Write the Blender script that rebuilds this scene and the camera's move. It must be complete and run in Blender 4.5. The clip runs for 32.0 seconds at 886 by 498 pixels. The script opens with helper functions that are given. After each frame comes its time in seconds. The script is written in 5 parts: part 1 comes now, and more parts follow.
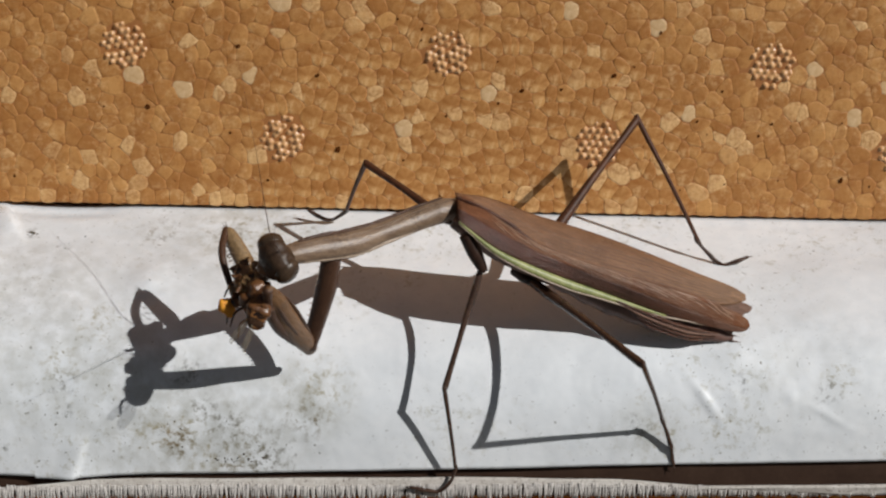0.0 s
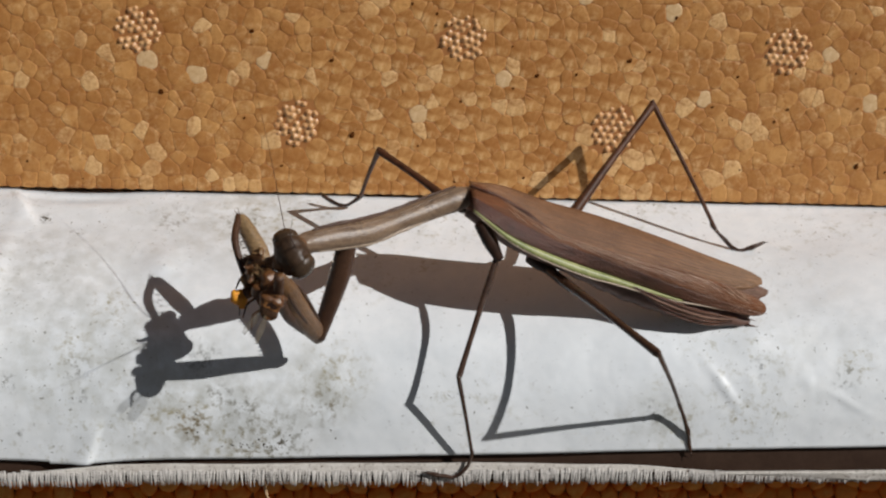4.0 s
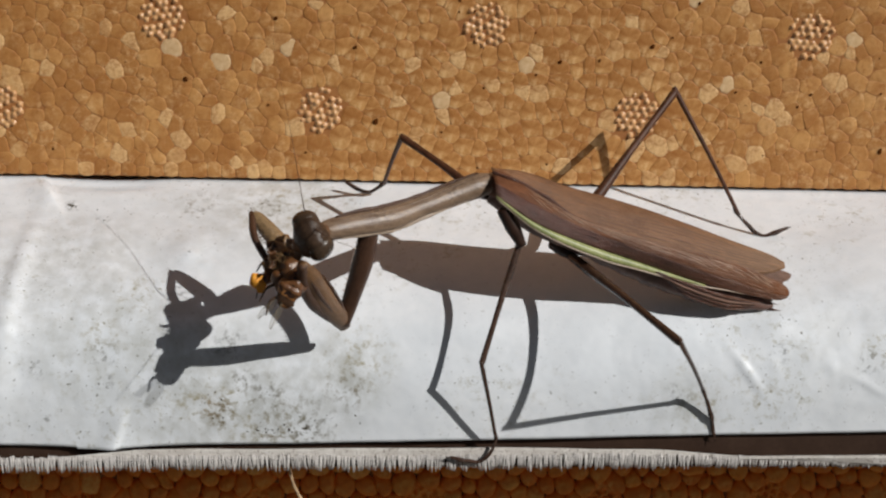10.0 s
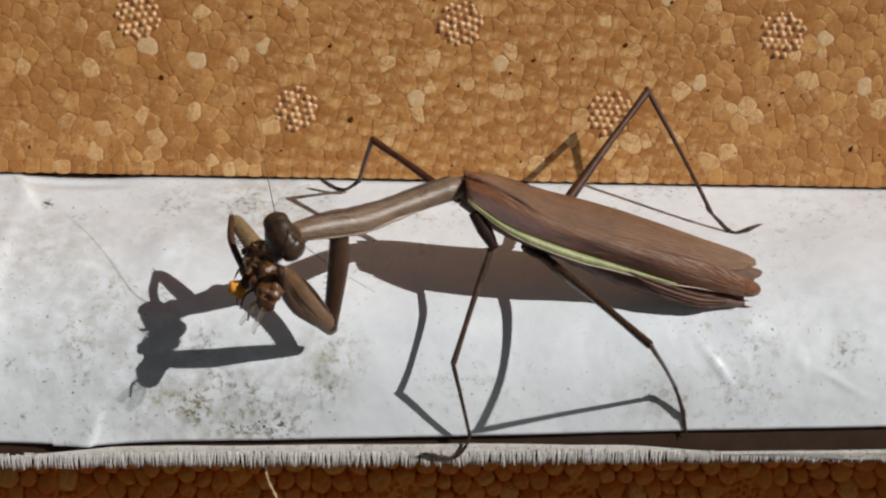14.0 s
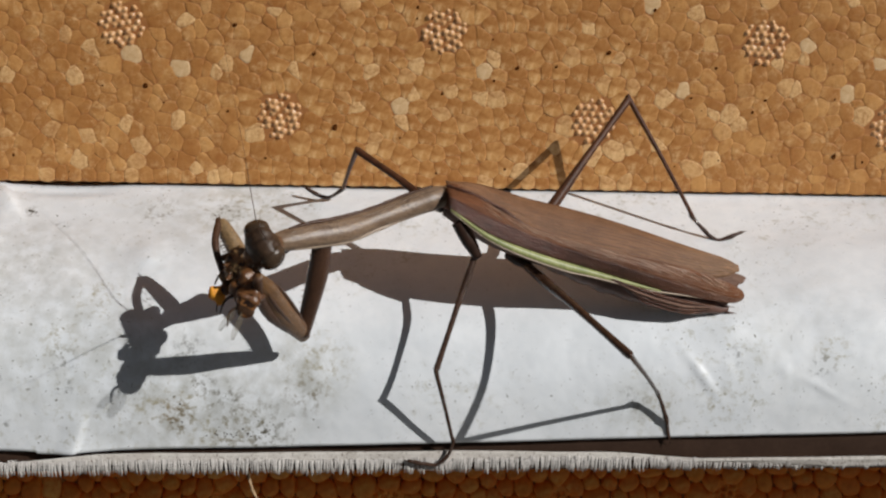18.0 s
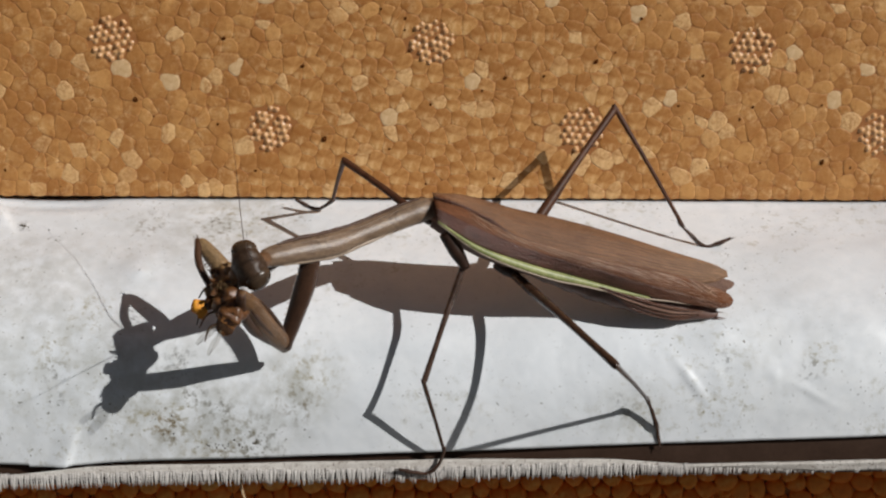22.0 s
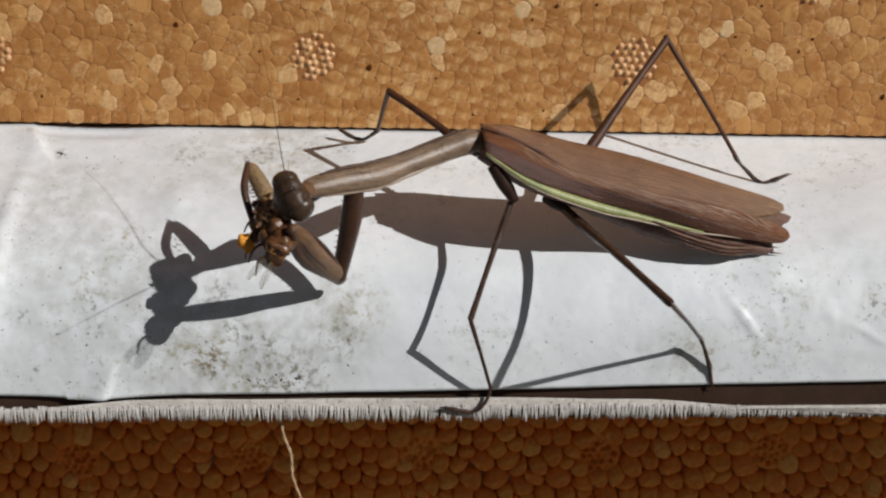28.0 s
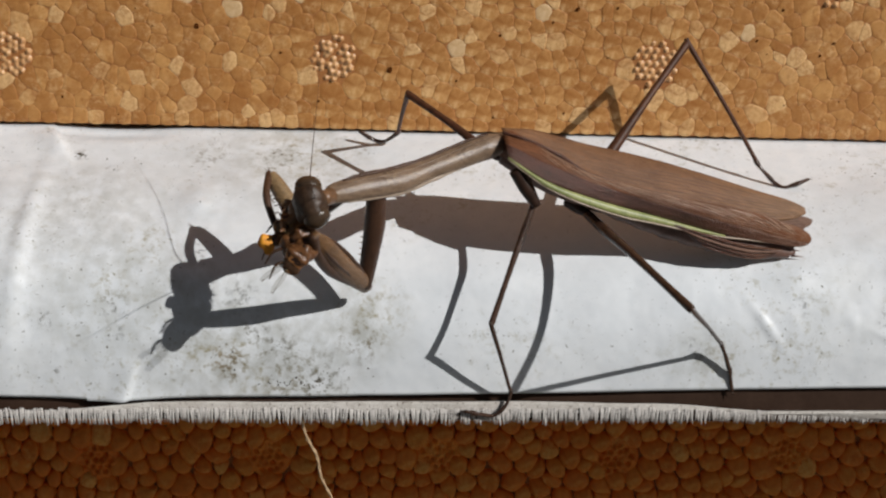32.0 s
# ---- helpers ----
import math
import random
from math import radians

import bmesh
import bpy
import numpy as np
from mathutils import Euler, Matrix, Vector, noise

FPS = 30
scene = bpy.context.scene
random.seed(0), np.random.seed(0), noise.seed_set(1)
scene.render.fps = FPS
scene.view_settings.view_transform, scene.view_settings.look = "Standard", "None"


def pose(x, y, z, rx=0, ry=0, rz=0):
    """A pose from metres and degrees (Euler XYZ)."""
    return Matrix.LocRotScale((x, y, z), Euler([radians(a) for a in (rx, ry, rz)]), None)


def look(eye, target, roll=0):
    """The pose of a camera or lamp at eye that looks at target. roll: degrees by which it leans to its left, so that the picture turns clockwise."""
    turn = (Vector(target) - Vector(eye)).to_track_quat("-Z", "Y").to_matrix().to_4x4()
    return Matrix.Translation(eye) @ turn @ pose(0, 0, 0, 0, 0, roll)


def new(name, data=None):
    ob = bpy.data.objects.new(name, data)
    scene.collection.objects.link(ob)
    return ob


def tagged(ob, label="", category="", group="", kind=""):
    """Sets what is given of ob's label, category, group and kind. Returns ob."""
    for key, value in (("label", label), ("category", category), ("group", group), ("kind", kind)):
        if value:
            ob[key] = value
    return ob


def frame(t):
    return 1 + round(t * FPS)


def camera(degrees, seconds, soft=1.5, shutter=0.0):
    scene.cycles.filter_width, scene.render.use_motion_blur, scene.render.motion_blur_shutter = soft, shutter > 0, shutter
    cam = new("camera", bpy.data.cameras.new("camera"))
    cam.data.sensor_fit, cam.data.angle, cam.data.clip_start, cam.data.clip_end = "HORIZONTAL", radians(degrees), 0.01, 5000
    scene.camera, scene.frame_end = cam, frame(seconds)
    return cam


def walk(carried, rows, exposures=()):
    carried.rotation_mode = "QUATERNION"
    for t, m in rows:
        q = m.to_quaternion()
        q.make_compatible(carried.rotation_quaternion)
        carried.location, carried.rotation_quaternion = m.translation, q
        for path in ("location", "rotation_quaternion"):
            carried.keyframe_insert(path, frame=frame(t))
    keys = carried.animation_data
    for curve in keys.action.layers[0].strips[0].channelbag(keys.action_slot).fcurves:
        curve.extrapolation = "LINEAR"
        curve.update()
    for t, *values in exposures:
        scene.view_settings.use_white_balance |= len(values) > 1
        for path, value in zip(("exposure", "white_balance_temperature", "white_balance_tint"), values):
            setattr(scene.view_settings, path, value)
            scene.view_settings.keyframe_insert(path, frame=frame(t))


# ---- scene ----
# A mantis feeds on a bee, on the taped ledge of a foam beehive. Millimetres are written as such and turned to metres.
MM = 0.001
cam = camera(30.0, 32.0, soft=2.3)
PITCH = radians(16.0)
U = Vector((1, 0, 0))                                        # along the ledge
V = Vector((0, math.sin(PITCH), math.cos(PITCH)))            # up across the view
Wd = Vector((0, -math.cos(PITCH), math.sin(PITCH)))          # out towards the viewer

# seconds, eye in mm, Euler degrees
ROWS = [
    (0, 0.01, -295.50, 78.30, 74.000, -0.000, -0.001),
    (0.5, -1.29, -295.47, 77.83, 73.955, -0.052, -0.412),
    (1, -2.80, -295.16, 78.54, 73.736, -0.071, -0.315),
    (1.5, -3.44, -295.12, 78.18, 73.755, -0.168, -0.270),
    (2, -2.72, -295.24, 77.40, 73.855, 0.029, 0.109),
    (2.5, -2.86, -294.70, 76.77, 73.874, -0.042, -0.029),
    (3, -2.59, -294.41, 76.98, 73.759, -0.071, -0.113),
    (3.5, -3.56, -294.81, 75.95, 73.948, -0.094, -0.201),
    (5.5, -2.95, -295.88, 76.66, 73.736, 0.107, 0.135),
    (6, -2.69, -296.55, 77.23, 73.859, 0.173, 0.149),
    (6.5, -3.62, -296.06, 76.49, 73.891, 0.107, 0.276),
    (7, -4.64, -294.23, 75.47, 73.682, 0.079, 0.617),
    (7.5, -4.23, -294.53, 76.28, 73.537, 0.025, 0.435),
    (8, -3.39, -295.48, 76.34, 73.588, 0.146, 0.284),
    (8.5, -2.38, -296.70, 77.20, 73.547, 0.335, 0.463),
    (9, -2.50, -296.72, 76.28, 73.528, 0.333, 0.461),
    (9.5, -4.28, -295.50, 75.50, 73.418, 0.168, 0.404),
    (10, -3.78, -296.18, 75.81, 73.521, 0.269, 0.541),
    (10.5, -2.69, -296.72, 76.59, 73.559, 0.197, 0.412),
    (11, -1.99, -296.40, 76.35, 73.665, 0.123, 0.108),
    (11.5, -2.87, -296.08, 76.53, 73.603, 0.118, 0.116),
    (12, -3.14, -295.42, 76.35, 73.465, 0.149, 0.354),
    (12.5, -2.00, -297.55, 76.91, 73.601, 0.191, 0.071),
    (13, -2.13, -298.47, 77.29, 73.562, 0.253, 0.067),
    (13.5, -2.02, -298.14, 76.80, 73.479, 0.233, 0.150),
    (14, -1.68, -297.78, 77.00, 73.294, 0.211, 0.060),
    (14.5, -1.82, -297.67, 76.85, 73.375, 0.177, -0.018),
    (15, -1.49, -297.26, 77.25, 73.349, 0.171, -0.143),
    (15.5, -0.46, -298.16, 75.92, 73.879, 0.268, -0.281),
    (17.5, 0.04, -298.07, 76.05, 73.727, 0.276, -0.200),
    (18, -0.19, -298.28, 76.78, 73.616, 0.185, -0.215),
    (18.5, -0.24, -297.42, 76.16, 73.621, 0.102, -0.150),
    (19, 0.14, -297.86, 76.24, 73.789, 0.160, -0.172),
    (19.5, 0.79, -299.33, 76.93, 73.986, 0.237, -0.175),
    (20, 0.92, -300.19, 78.41, 73.994, 0.204, -0.321),
    (20.5, 2.01, -302.32, 78.11, 74.394, 0.281, -0.400),
    (21, 4.04, -302.35, 76.57, 74.845, 0.521, -0.773),
    (21.5, 4.78, -301.51, 75.61, 74.931, 0.760, -0.714),
    (22, 2.71, -299.79, 75.60, 74.244, 0.869, -0.193),
    (22.5, 3.93, -298.23, 74.18, 74.116, 1.012, -0.217),
    (23, 4.07, -298.89, 74.32, 74.160, 0.974, -0.018),
    (23.5, 3.31, -297.83, 74.72, 73.920, 0.908, 0.069),
    (24, 2.91, -297.63, 74.85, 73.706, 0.844, 0.137),
    (24.5, 1.99, -298.55, 75.77, 73.490, 0.928, 0.507),
    (25, 1.41, -297.61, 74.92, 73.350, 0.945, 0.524),
    (25.5, 1.28, -296.93, 74.22, 73.235, 0.871, 0.386),
    (27.5, 0.00, -292.27, 72.64, 72.209, 0.684, 0.439),
    (28, -1.29, -292.40, 72.96, 72.044, 0.463, 0.816),
    (28.5, -2.79, -292.16, 74.08, 71.809, 0.349, 1.294),
    (29, -0.50, -293.92, 75.29, 72.068, 0.442, 0.856),
    (29.5, -0.78, -295.19, 75.91, 72.335, 0.625, 0.884),
    (30, -1.39, -293.57, 74.65, 72.227, 0.426, 0.758),
    (30.5, -2.91, -292.04, 74.93, 71.901, 0.365, 1.078),
    (31, -3.15, -291.10, 74.87, 71.826, 0.312, 0.965),
    (31.5, -2.77, -293.20, 75.45, 72.025, 0.343, 0.981),
    (32, -3.68, -291.84, 74.88, 71.751, 0.249, 1.111),
]
walk(cam, [(t, pose(x * MM, y * MM, z * MM, rx, ry, rz)) for t, x, y, z, rx, ry, rz in ROWS])
scene.view_settings.exposure = 0.0

# ---- light ----
LIGHT = Vector((-0.6476, 0.5118, -0.5645))
world = bpy.data.worlds.new("sky")
scene.world = world
world.use_nodes = True
wn, wl = world.node_tree.nodes, world.node_tree.links
sky = wn.new("ShaderNodeTexSky")
sky.sky_type = "NISHITA"
sky.sun_disc = False
sky.sun_elevation, sky.sun_rotation = math.asin(0.5645), radians(128.3)
wn["Background"].inputs["Strength"].default_value = 0.0135
wl.new(sky.outputs["Color"], wn["Background"].inputs["Color"])
sun_data = bpy.data.lights.new("sun", "SUN")
sun_data.energy, sun_data.angle, sun_data.color = 3.72, radians(0.53), (1.0, 0.98, 0.95)
sun = new("sun", sun_data)
sun.matrix_world = look((0.65, -0.51, 0.56), (0.65 + LIGHT.x, -0.51 + LIGHT.y, 0.56 + LIGHT.z))


# ---- materials ----
def shader(name):
    m = bpy.data.materials.new(name)
    m.use_nodes = True
    nt = m.node_tree
    return m, nt.nodes, nt.links, nt.nodes["Principled BSDF"]


def coords(n, l, scale):
    """Object coordinates in units of scale per metre."""
    c, mp = n.new("ShaderNodeTexCoord"), n.new("ShaderNodeMapping")
    mp.inputs["Scale"].default_value = (scale, scale, scale) if not isinstance(scale, tuple) else scale
    l.new(c.outputs["Object"], mp.inputs["Vector"])
    return mp.outputs["Vector"]


def noise_tex(n, l, vec, scale, detail=4.0, rough=0.55):
    t = n.new("ShaderNodeTexNoise")
    t.inputs["Scale"].default_value, t.inputs["Detail"].default_value, t.inputs["Roughness"].default_value = scale, detail, rough
    l.new(vec, t.inputs["Vector"])
    return t.outputs["Fac"]


def ramp(n, l, fac, stops):
    r = n.new("ShaderNodeValToRGB")
    while len(r.color_ramp.elements) < len(stops):
        r.color_ramp.elements.new(0.5)
    for e, (p, c) in zip(r.color_ramp.elements, stops):
        e.position, e.color = p, (c if len(c) == 4 else (*c, 1))
    l.new(fac, r.inputs["Fac"])
    return r.outputs["Color"]


def mix(n, l, fac, a, b, kind="MIX"):
    m = n.new("ShaderNodeMix")
    m.data_type, m.blend_type = "RGBA", kind
    for s, v in ((m.inputs[0], fac), (m.inputs[6], a), (m.inputs[7], b)):
        if isinstance(v, (int, float)):
            s.default_value = v
        elif isinstance(v, tuple):
            s.default_value = (*v, 1)
        else:
            l.new(v, s)
    return m.outputs[2]


def bump(n, l, b, height, strength, distance):
    k = n.new("ShaderNodeBump")
    k.inputs["Strength"].default_value, k.inputs["Distance"].default_value = strength, distance
    l.new(height, k.inputs["Height"])
    l.new(k.outputs["Normal"], b.inputs["Normal"])


def surface(name, low, high, rough=0.5, coarse=0.35, fine=3.0, relief=0.3, spec=0.5, dark=None, dark_at=0.35):
    """A mottled surface: colour between low and high at two scales (per mm), fine relief, optional darker flecks."""
    m, n, l, b = shader(name)
    vec = coords(n, l, 1000.0)
    a, c = noise_tex(n, l, vec, coarse, 3.0), noise_tex(n, l, vec, fine, 5.0, 0.65)
    col = ramp(n, l, a, [(0.3, low), (0.7, high)])
    col = mix(n, l, 0.45, col, ramp(n, l, c, [(0.3, low), (0.7, high)]))
    if dark:
        d = noise_tex(n, l, vec, fine * 0.55, 2.0)
        col = mix(n, l, ramp(n, l, d, [(dark_at - 0.06, (1, 1, 1)), (dark_at, (0, 0, 0))]), col, dark)
    l.new(col, b.inputs["Base Color"])
    b.inputs["Roughness"].default_value = rough
    b.inputs["Specular IOR Level"].default_value = spec
    bump(n, l, b, c, relief, 0.00008)
    return m


def foam(name, low, high, pale):
    """Fused foam beads: each bead its own tint, with dark flecks painted for shaded pits, and faint cell grain."""
    m, n, l, b = shader(name)
    vec = coords(n, l, 1000.0)
    info, geo = n.new("ShaderNodeObjectInfo"), n.new("ShaderNodeNewGeometry")
    add, fr = n.new("ShaderNodeMath"), n.new("ShaderNodeMath")
    add.operation, fr.operation = "ADD", "FRACT"
    l.new(info.outputs["Random"], add.inputs[0])
    l.new(geo.outputs["Random Per Island"], add.inputs[1])
    l.new(add.outputs[0], fr.inputs[0])
    half = tuple(0.5 * a + 0.5 * c for a, c in zip(low, high))
    col = ramp(n, l, fr.outputs[0], [(0.0, tuple(0.85 * a + 0.15 * c for a, c in zip(low, high))), (0.3, half), (0.82, high), (1.0, tuple(0.5 * a + 0.5 * c for a, c in zip(pale, high)))])
    stain = noise_tex(n, l, vec, 0.06, 4.0)
    col = mix(n, l, ramp(n, l, stain, [(0.35, (0.45, 0.45, 0.45)), (0.7, (0, 0, 0))]), col, low)
    cloud = noise_tex(n, l, vec, 0.24, 3.0, 0.6)                  # tint that drifts across several beads
    col = mix(n, l, ramp(n, l, cloud, [(0.38, (0.75, 0.75, 0.75)), (0.56, (0, 0, 0))]), col, low)
    grain = noise_tex(n, l, vec, 1.1, 6.0, 0.72)
    col = mix(n, l, 0.5, col, ramp(n, l, grain, [(0.28, (0.66, 0.58, 0.48)), (0.62, (1.0, 1.0, 1.0))]), "MULTIPLY")
    crust = noise_tex(n, l, vec, 0.75, 6.0, 0.8)
    patch = ramp(n, l, noise_tex(n, l, vec, 0.2, 2.0), [(0.46, (0.15, 0.15, 0.15)), (0.62, (1, 1, 1))])
    crust = mix(n, l, 1.0, ramp(n, l, crust, [(0.48, (0, 0, 0)), (0.66, (0.8, 0.8, 0.8))]), patch, "MULTIPLY")
    col = mix(n, l, crust, col, pale)
    few = ramp(n, l, fr.outputs[0], [(0.87, (0, 0, 0)), (0.97, (0.85, 0.85, 0.85))])      # some beads are crusted pale
    speck = ramp(n, l, noise_tex(n, l, vec, 1.5, 5.0, 0.7), [(0.40, (0.15, 0.15, 0.15)), (0.60, (1, 1, 1))])
    col = mix(n, l, mix(n, l, 1.0, few, speck, "MULTIPLY"), col, pale)
    rust = noise_tex(n, l, vec, 0.42, 5.0, 0.7)
    col = mix(n, l, ramp(n, l, rust, [(0.34, (0.6, 0.6, 0.6)), (0.46, (0, 0, 0))]), col, tuple(k * a for k, a in zip((0.8, 0.68, 0.55), low)))
    pit = noise_tex(n, l, vec, 3.2, 2.0)
    col = mix(n, l, ramp(n, l, pit, [(0.24, (0.6, 0.6, 0.6)), (0.3, (0, 0, 0))]), col, tuple(0.4 * a for a in low))
    l.new(col, b.inputs["Base Color"])
    b.inputs["Roughness"].default_value = 0.5
    b.inputs["Specular IOR Level"].default_value = 0.3
    bump(n, l, b, grain, 0.6, 0.0002)
    return m


def film_white(name, stains):
    """White plastic film: slight gloss, grime clouds, specks and smears."""
    m, n, l, b = shader(name)
    vec = coords(n, l, 1000.0)
    cloud, smear = noise_tex(n, l, vec, 0.045, 4.0), noise_tex(n, l, vec, 0.35, 5.0, 0.65)
    col = ramp(n, l, smear, [(0.3, (0.73, 0.76, 0.79)), (0.7, (0.82, 0.84, 0.86))])
    col = mix(n, l, ramp(n, l, noise_tex(n, l, vec, 0.028, 3.0), [(0.35, (0.5, 0.5, 0.5)), (0.58, (0, 0, 0))]), col, (0.60, 0.635, 0.67))
    zone = ramp(n, l, cloud, [(0.46, (0, 0, 0)), (0.66, (1, 1, 1))])
    grime = ramp(n, l, noise_tex(n, l, vec, 0.55, 6.0, 0.75), [(0.53, (0, 0, 0)), (0.68, (0.75, 0.75, 0.75))])
    both = mix(n, l, 1.0, zone, grime, "MULTIPLY")
    col = mix(n, l, both, col, (0.33, 0.31, 0.22))
    speck = ramp(n, l, noise_tex(n, l, vec, 1.5, 3.0, 0.6), [(0.66, (0, 0, 0)), (0.70, (1, 1, 1))])
    speck = mix(n, l, 1.0, speck, ramp(n, l, cloud, [(0.36, (0.1, 0.1, 0.1)), (0.6, (1, 1, 1))]), "MULTIPLY")
    col = mix(n, l, speck, col, (0.10, 0.085, 0.06))
    sooty = ramp(n, l, noise_tex(n, l, vec, 0.75, 7.0, 0.74), [(0.50, (0, 0, 0)), (0.64, (1, 1, 1))])
    smudge = ramp(n, l, noise_tex(n, l, vec, 0.3, 4.0, 0.6), [(0.36, (0, 0, 0)), (0.62, (1, 1, 1))])
    for cx, cy, cz, rad, amount in HAZE:                          # thin broad veils of dust; the widest only greys the left end
        far = n.new("ShaderNodeVectorMath")
        far.operation = "DISTANCE"
        far.inputs[1].default_value = (cx, cy, cz)
        l.new(vec, far.inputs[0])
        rng = n.new("ShaderNodeMapRange")
        rng.inputs["From Min"].default_value, rng.inputs["From Max"].default_value = rad * 0.2, rad
        rng.inputs["To Min"].default_value, rng.inputs["To Max"].default_value = amount, 0.0
        l.new(far.outputs["Value"], rng.inputs["Value"])
        col = mix(n, l, mix(n, l, 1.0, smudge, rng.outputs["Result"], "MULTIPLY"), col, (0.37, 0.37, 0.33))
    for cx, cy, cz, rad, tint in stains:                          # smeared grime round a few spots, mm
        far = n.new("ShaderNodeVectorMath")
        far.operation = "DISTANCE"
        far.inputs[1].default_value = (cx, cy, cz)
        l.new(vec, far.inputs[0])
        rng = n.new("ShaderNodeMapRange")
        rng.inputs["From Min"].default_value, rng.inputs["From Max"].default_value = rad * 0.15, rad
        rng.inputs["To Min"].default_value, rng.inputs["To Max"].default_value = 0.85, 0.0
        l.new(far.outputs["Value"], rng.inputs["Value"])
        col = mix(n, l, mix(n, l, 1.0, sooty, rng.outputs["Result"], "MULTIPLY"), col, tint)
    l.new(col, b.inputs["Base Color"])
    b.inputs["Roughness"].default_value = 0.42
    b.inputs["Specular IOR Level"].default_value = 0.6
    b.inputs["Coat Weight"].default_value, b.inputs["Coat Roughness"].default_value = 0.4, 0.17
    bump(n, l, b, noise_tex(n, l, vec, 0.16, 2.0), 0.4, 0.0007)
    return m


def wing_mat(name, low, high, rough=0.55, axis=(0.937, 0.018, -0.349), tip=None, spec=0.3, relief=0.7, spots=()):
    """Leathery forewing: streaks along its length, mottling and a fine net of relief."""
    m, n, l, b = shader(name)
    vec = coords(n, l, 1000.0)
    xyz = n.new("ShaderNodeCombineXYZ")
    e = Vector(axis).normalized()
    f = e.cross(Vector((0.1, 0.95, 0.3))).normalized()
    run = None
    for k, (axis, gain) in enumerate(((e, 0.12), (f, 1.0), (e.cross(f), 1.0))):
        dot, mul = n.new("ShaderNodeVectorMath"), n.new("ShaderNodeMath")
        dot.operation, mul.operation = "DOT_PRODUCT", "MULTIPLY"
        dot.inputs[1].default_value, mul.inputs[1].default_value = axis, gain
        l.new(vec, dot.inputs[0])
        l.new(dot.outputs["Value"], mul.inputs[0])
        l.new(mul.outputs[0], xyz.inputs[k])
        run = run or dot.outputs["Value"]
    streak = noise_tex(n, l, xyz.outputs[0], 1.9, 5.0, 0.7)
    a, c = noise_tex(n, l, vec, 0.16, 4.0), noise_tex(n, l, vec, 2.2, 5.0, 0.7)
    col = ramp(n, l, a, [(0.3, low), (0.72, high)])
    col = mix(n, l, 0.55, col, ramp(n, l, streak, [(0.32, low), (0.66, high)]))
    col = mix(n, l, 0.3, col, ramp(n, l, c, [(0.3, low), (0.7, high)]))
    if tip:                                                      # another tint towards the wing tip, from and to in mm
        rng = n.new("ShaderNodeMapRange")
        rng.inputs["From Min"].default_value, rng.inputs["From Max"].default_value = tip[0], tip[1]
        l.new(run, rng.inputs["Value"])
        col = mix(n, l, rng.outputs["Result"], col, mix(n, l, streak, tuple(0.45 * q for q in tip[2]), tuple(1.5 * q for q in tip[2])))
    scuff = ramp(n, l, noise_tex(n, l, vec, 1.6, 6.0, 0.75), [(0.48, (0, 0, 0)), (0.58, (1, 1, 1))])
    for cx, cy, cz, rad in spots:                                # scuffed dark patches, mm
        far, rng = n.new("ShaderNodeVectorMath"), n.new("ShaderNodeMapRange")
        far.operation = "DISTANCE"
        far.inputs[1].default_value = (cx, cy, cz)
        l.new(vec, far.inputs[0])
        rng.inputs["From Min"].default_value, rng.inputs["From Max"].default_value = rad * 0.3, rad
        rng.inputs["To Min"].default_value, rng.inputs["To Max"].default_value = 0.8, 0.0
        l.new(far.outputs["Value"], rng.inputs["Value"])
        col = mix(n, l, mix(n, l, 1.0, scuff, rng.outputs["Result"], "MULTIPLY"), col, tuple(0.6 * q for q in low))
    l.new(col, b.inputs["Base Color"])
    b.inputs["Roughness"].default_value = rough
    b.inputs["Specular IOR Level"].default_value = spec
    both = n.new("ShaderNodeMath")
    both.operation = "ADD"
    l.new(streak, both.inputs[0])
    l.new(c, both.inputs[1])
    bump(n, l, b, both.outputs[0], relief, 0.00022)
    return m


def clear_wing(name):
    m, n, l, b = shader(name)
    b.inputs["Base Color"].default_value = (0.20, 0.17, 0.12, 1)
    b.inputs["Roughness"].default_value = 0.25
    b.inputs["Alpha"].default_value = 0.32
    return m


FOAM = foam("foam_ochre", (0.36, 0.145, 0.036), (0.615, 0.322, 0.108), (0.73, 0.47, 0.225))
FOAM_BACK = surface("foam_seam", (0.27, 0.095, 0.022), (0.40, 0.165, 0.045), 0.7)
# Lower wall's copy of the foam: bounce light in the shade raised into its colour.
FOAM_LIFTED = foam("foam_lifted", (0.82, 0.20, 0.018), (0.94, 0.335, 0.045), (0.95, 0.48, 0.12))
FOAM_NUB = surface("foam_nub", (0.40, 0.17, 0.055), (0.68, 0.41, 0.19), 0.36, 0.8, 2.5)
FOAM_PALE = surface("foam_pale_bead", (0.50, 0.28, 0.11), (0.72, 0.52, 0.30), 0.5, 0.9, 2.5)
HAZE = [(-40, -39, -29, 22, 0.62), (-22, -38, -22, 10, 0.6), (-38, -7, -2, 22, 0.5), (-58, -36, -18, 18, 0.3), (-70, -20, -6, 14, 0.25), (34, -39, -27, 8, 0.5), (60, -34, -14, 22, 0.2), (-72, -30, -10, 34, 0.34)]
OLIVE, SOOT, RUST, BROWN = (0.30, 0.26, 0.15), (0.06, 0.055, 0.045), (0.22, 0.13, 0.06), (0.13, 0.095, 0.045)
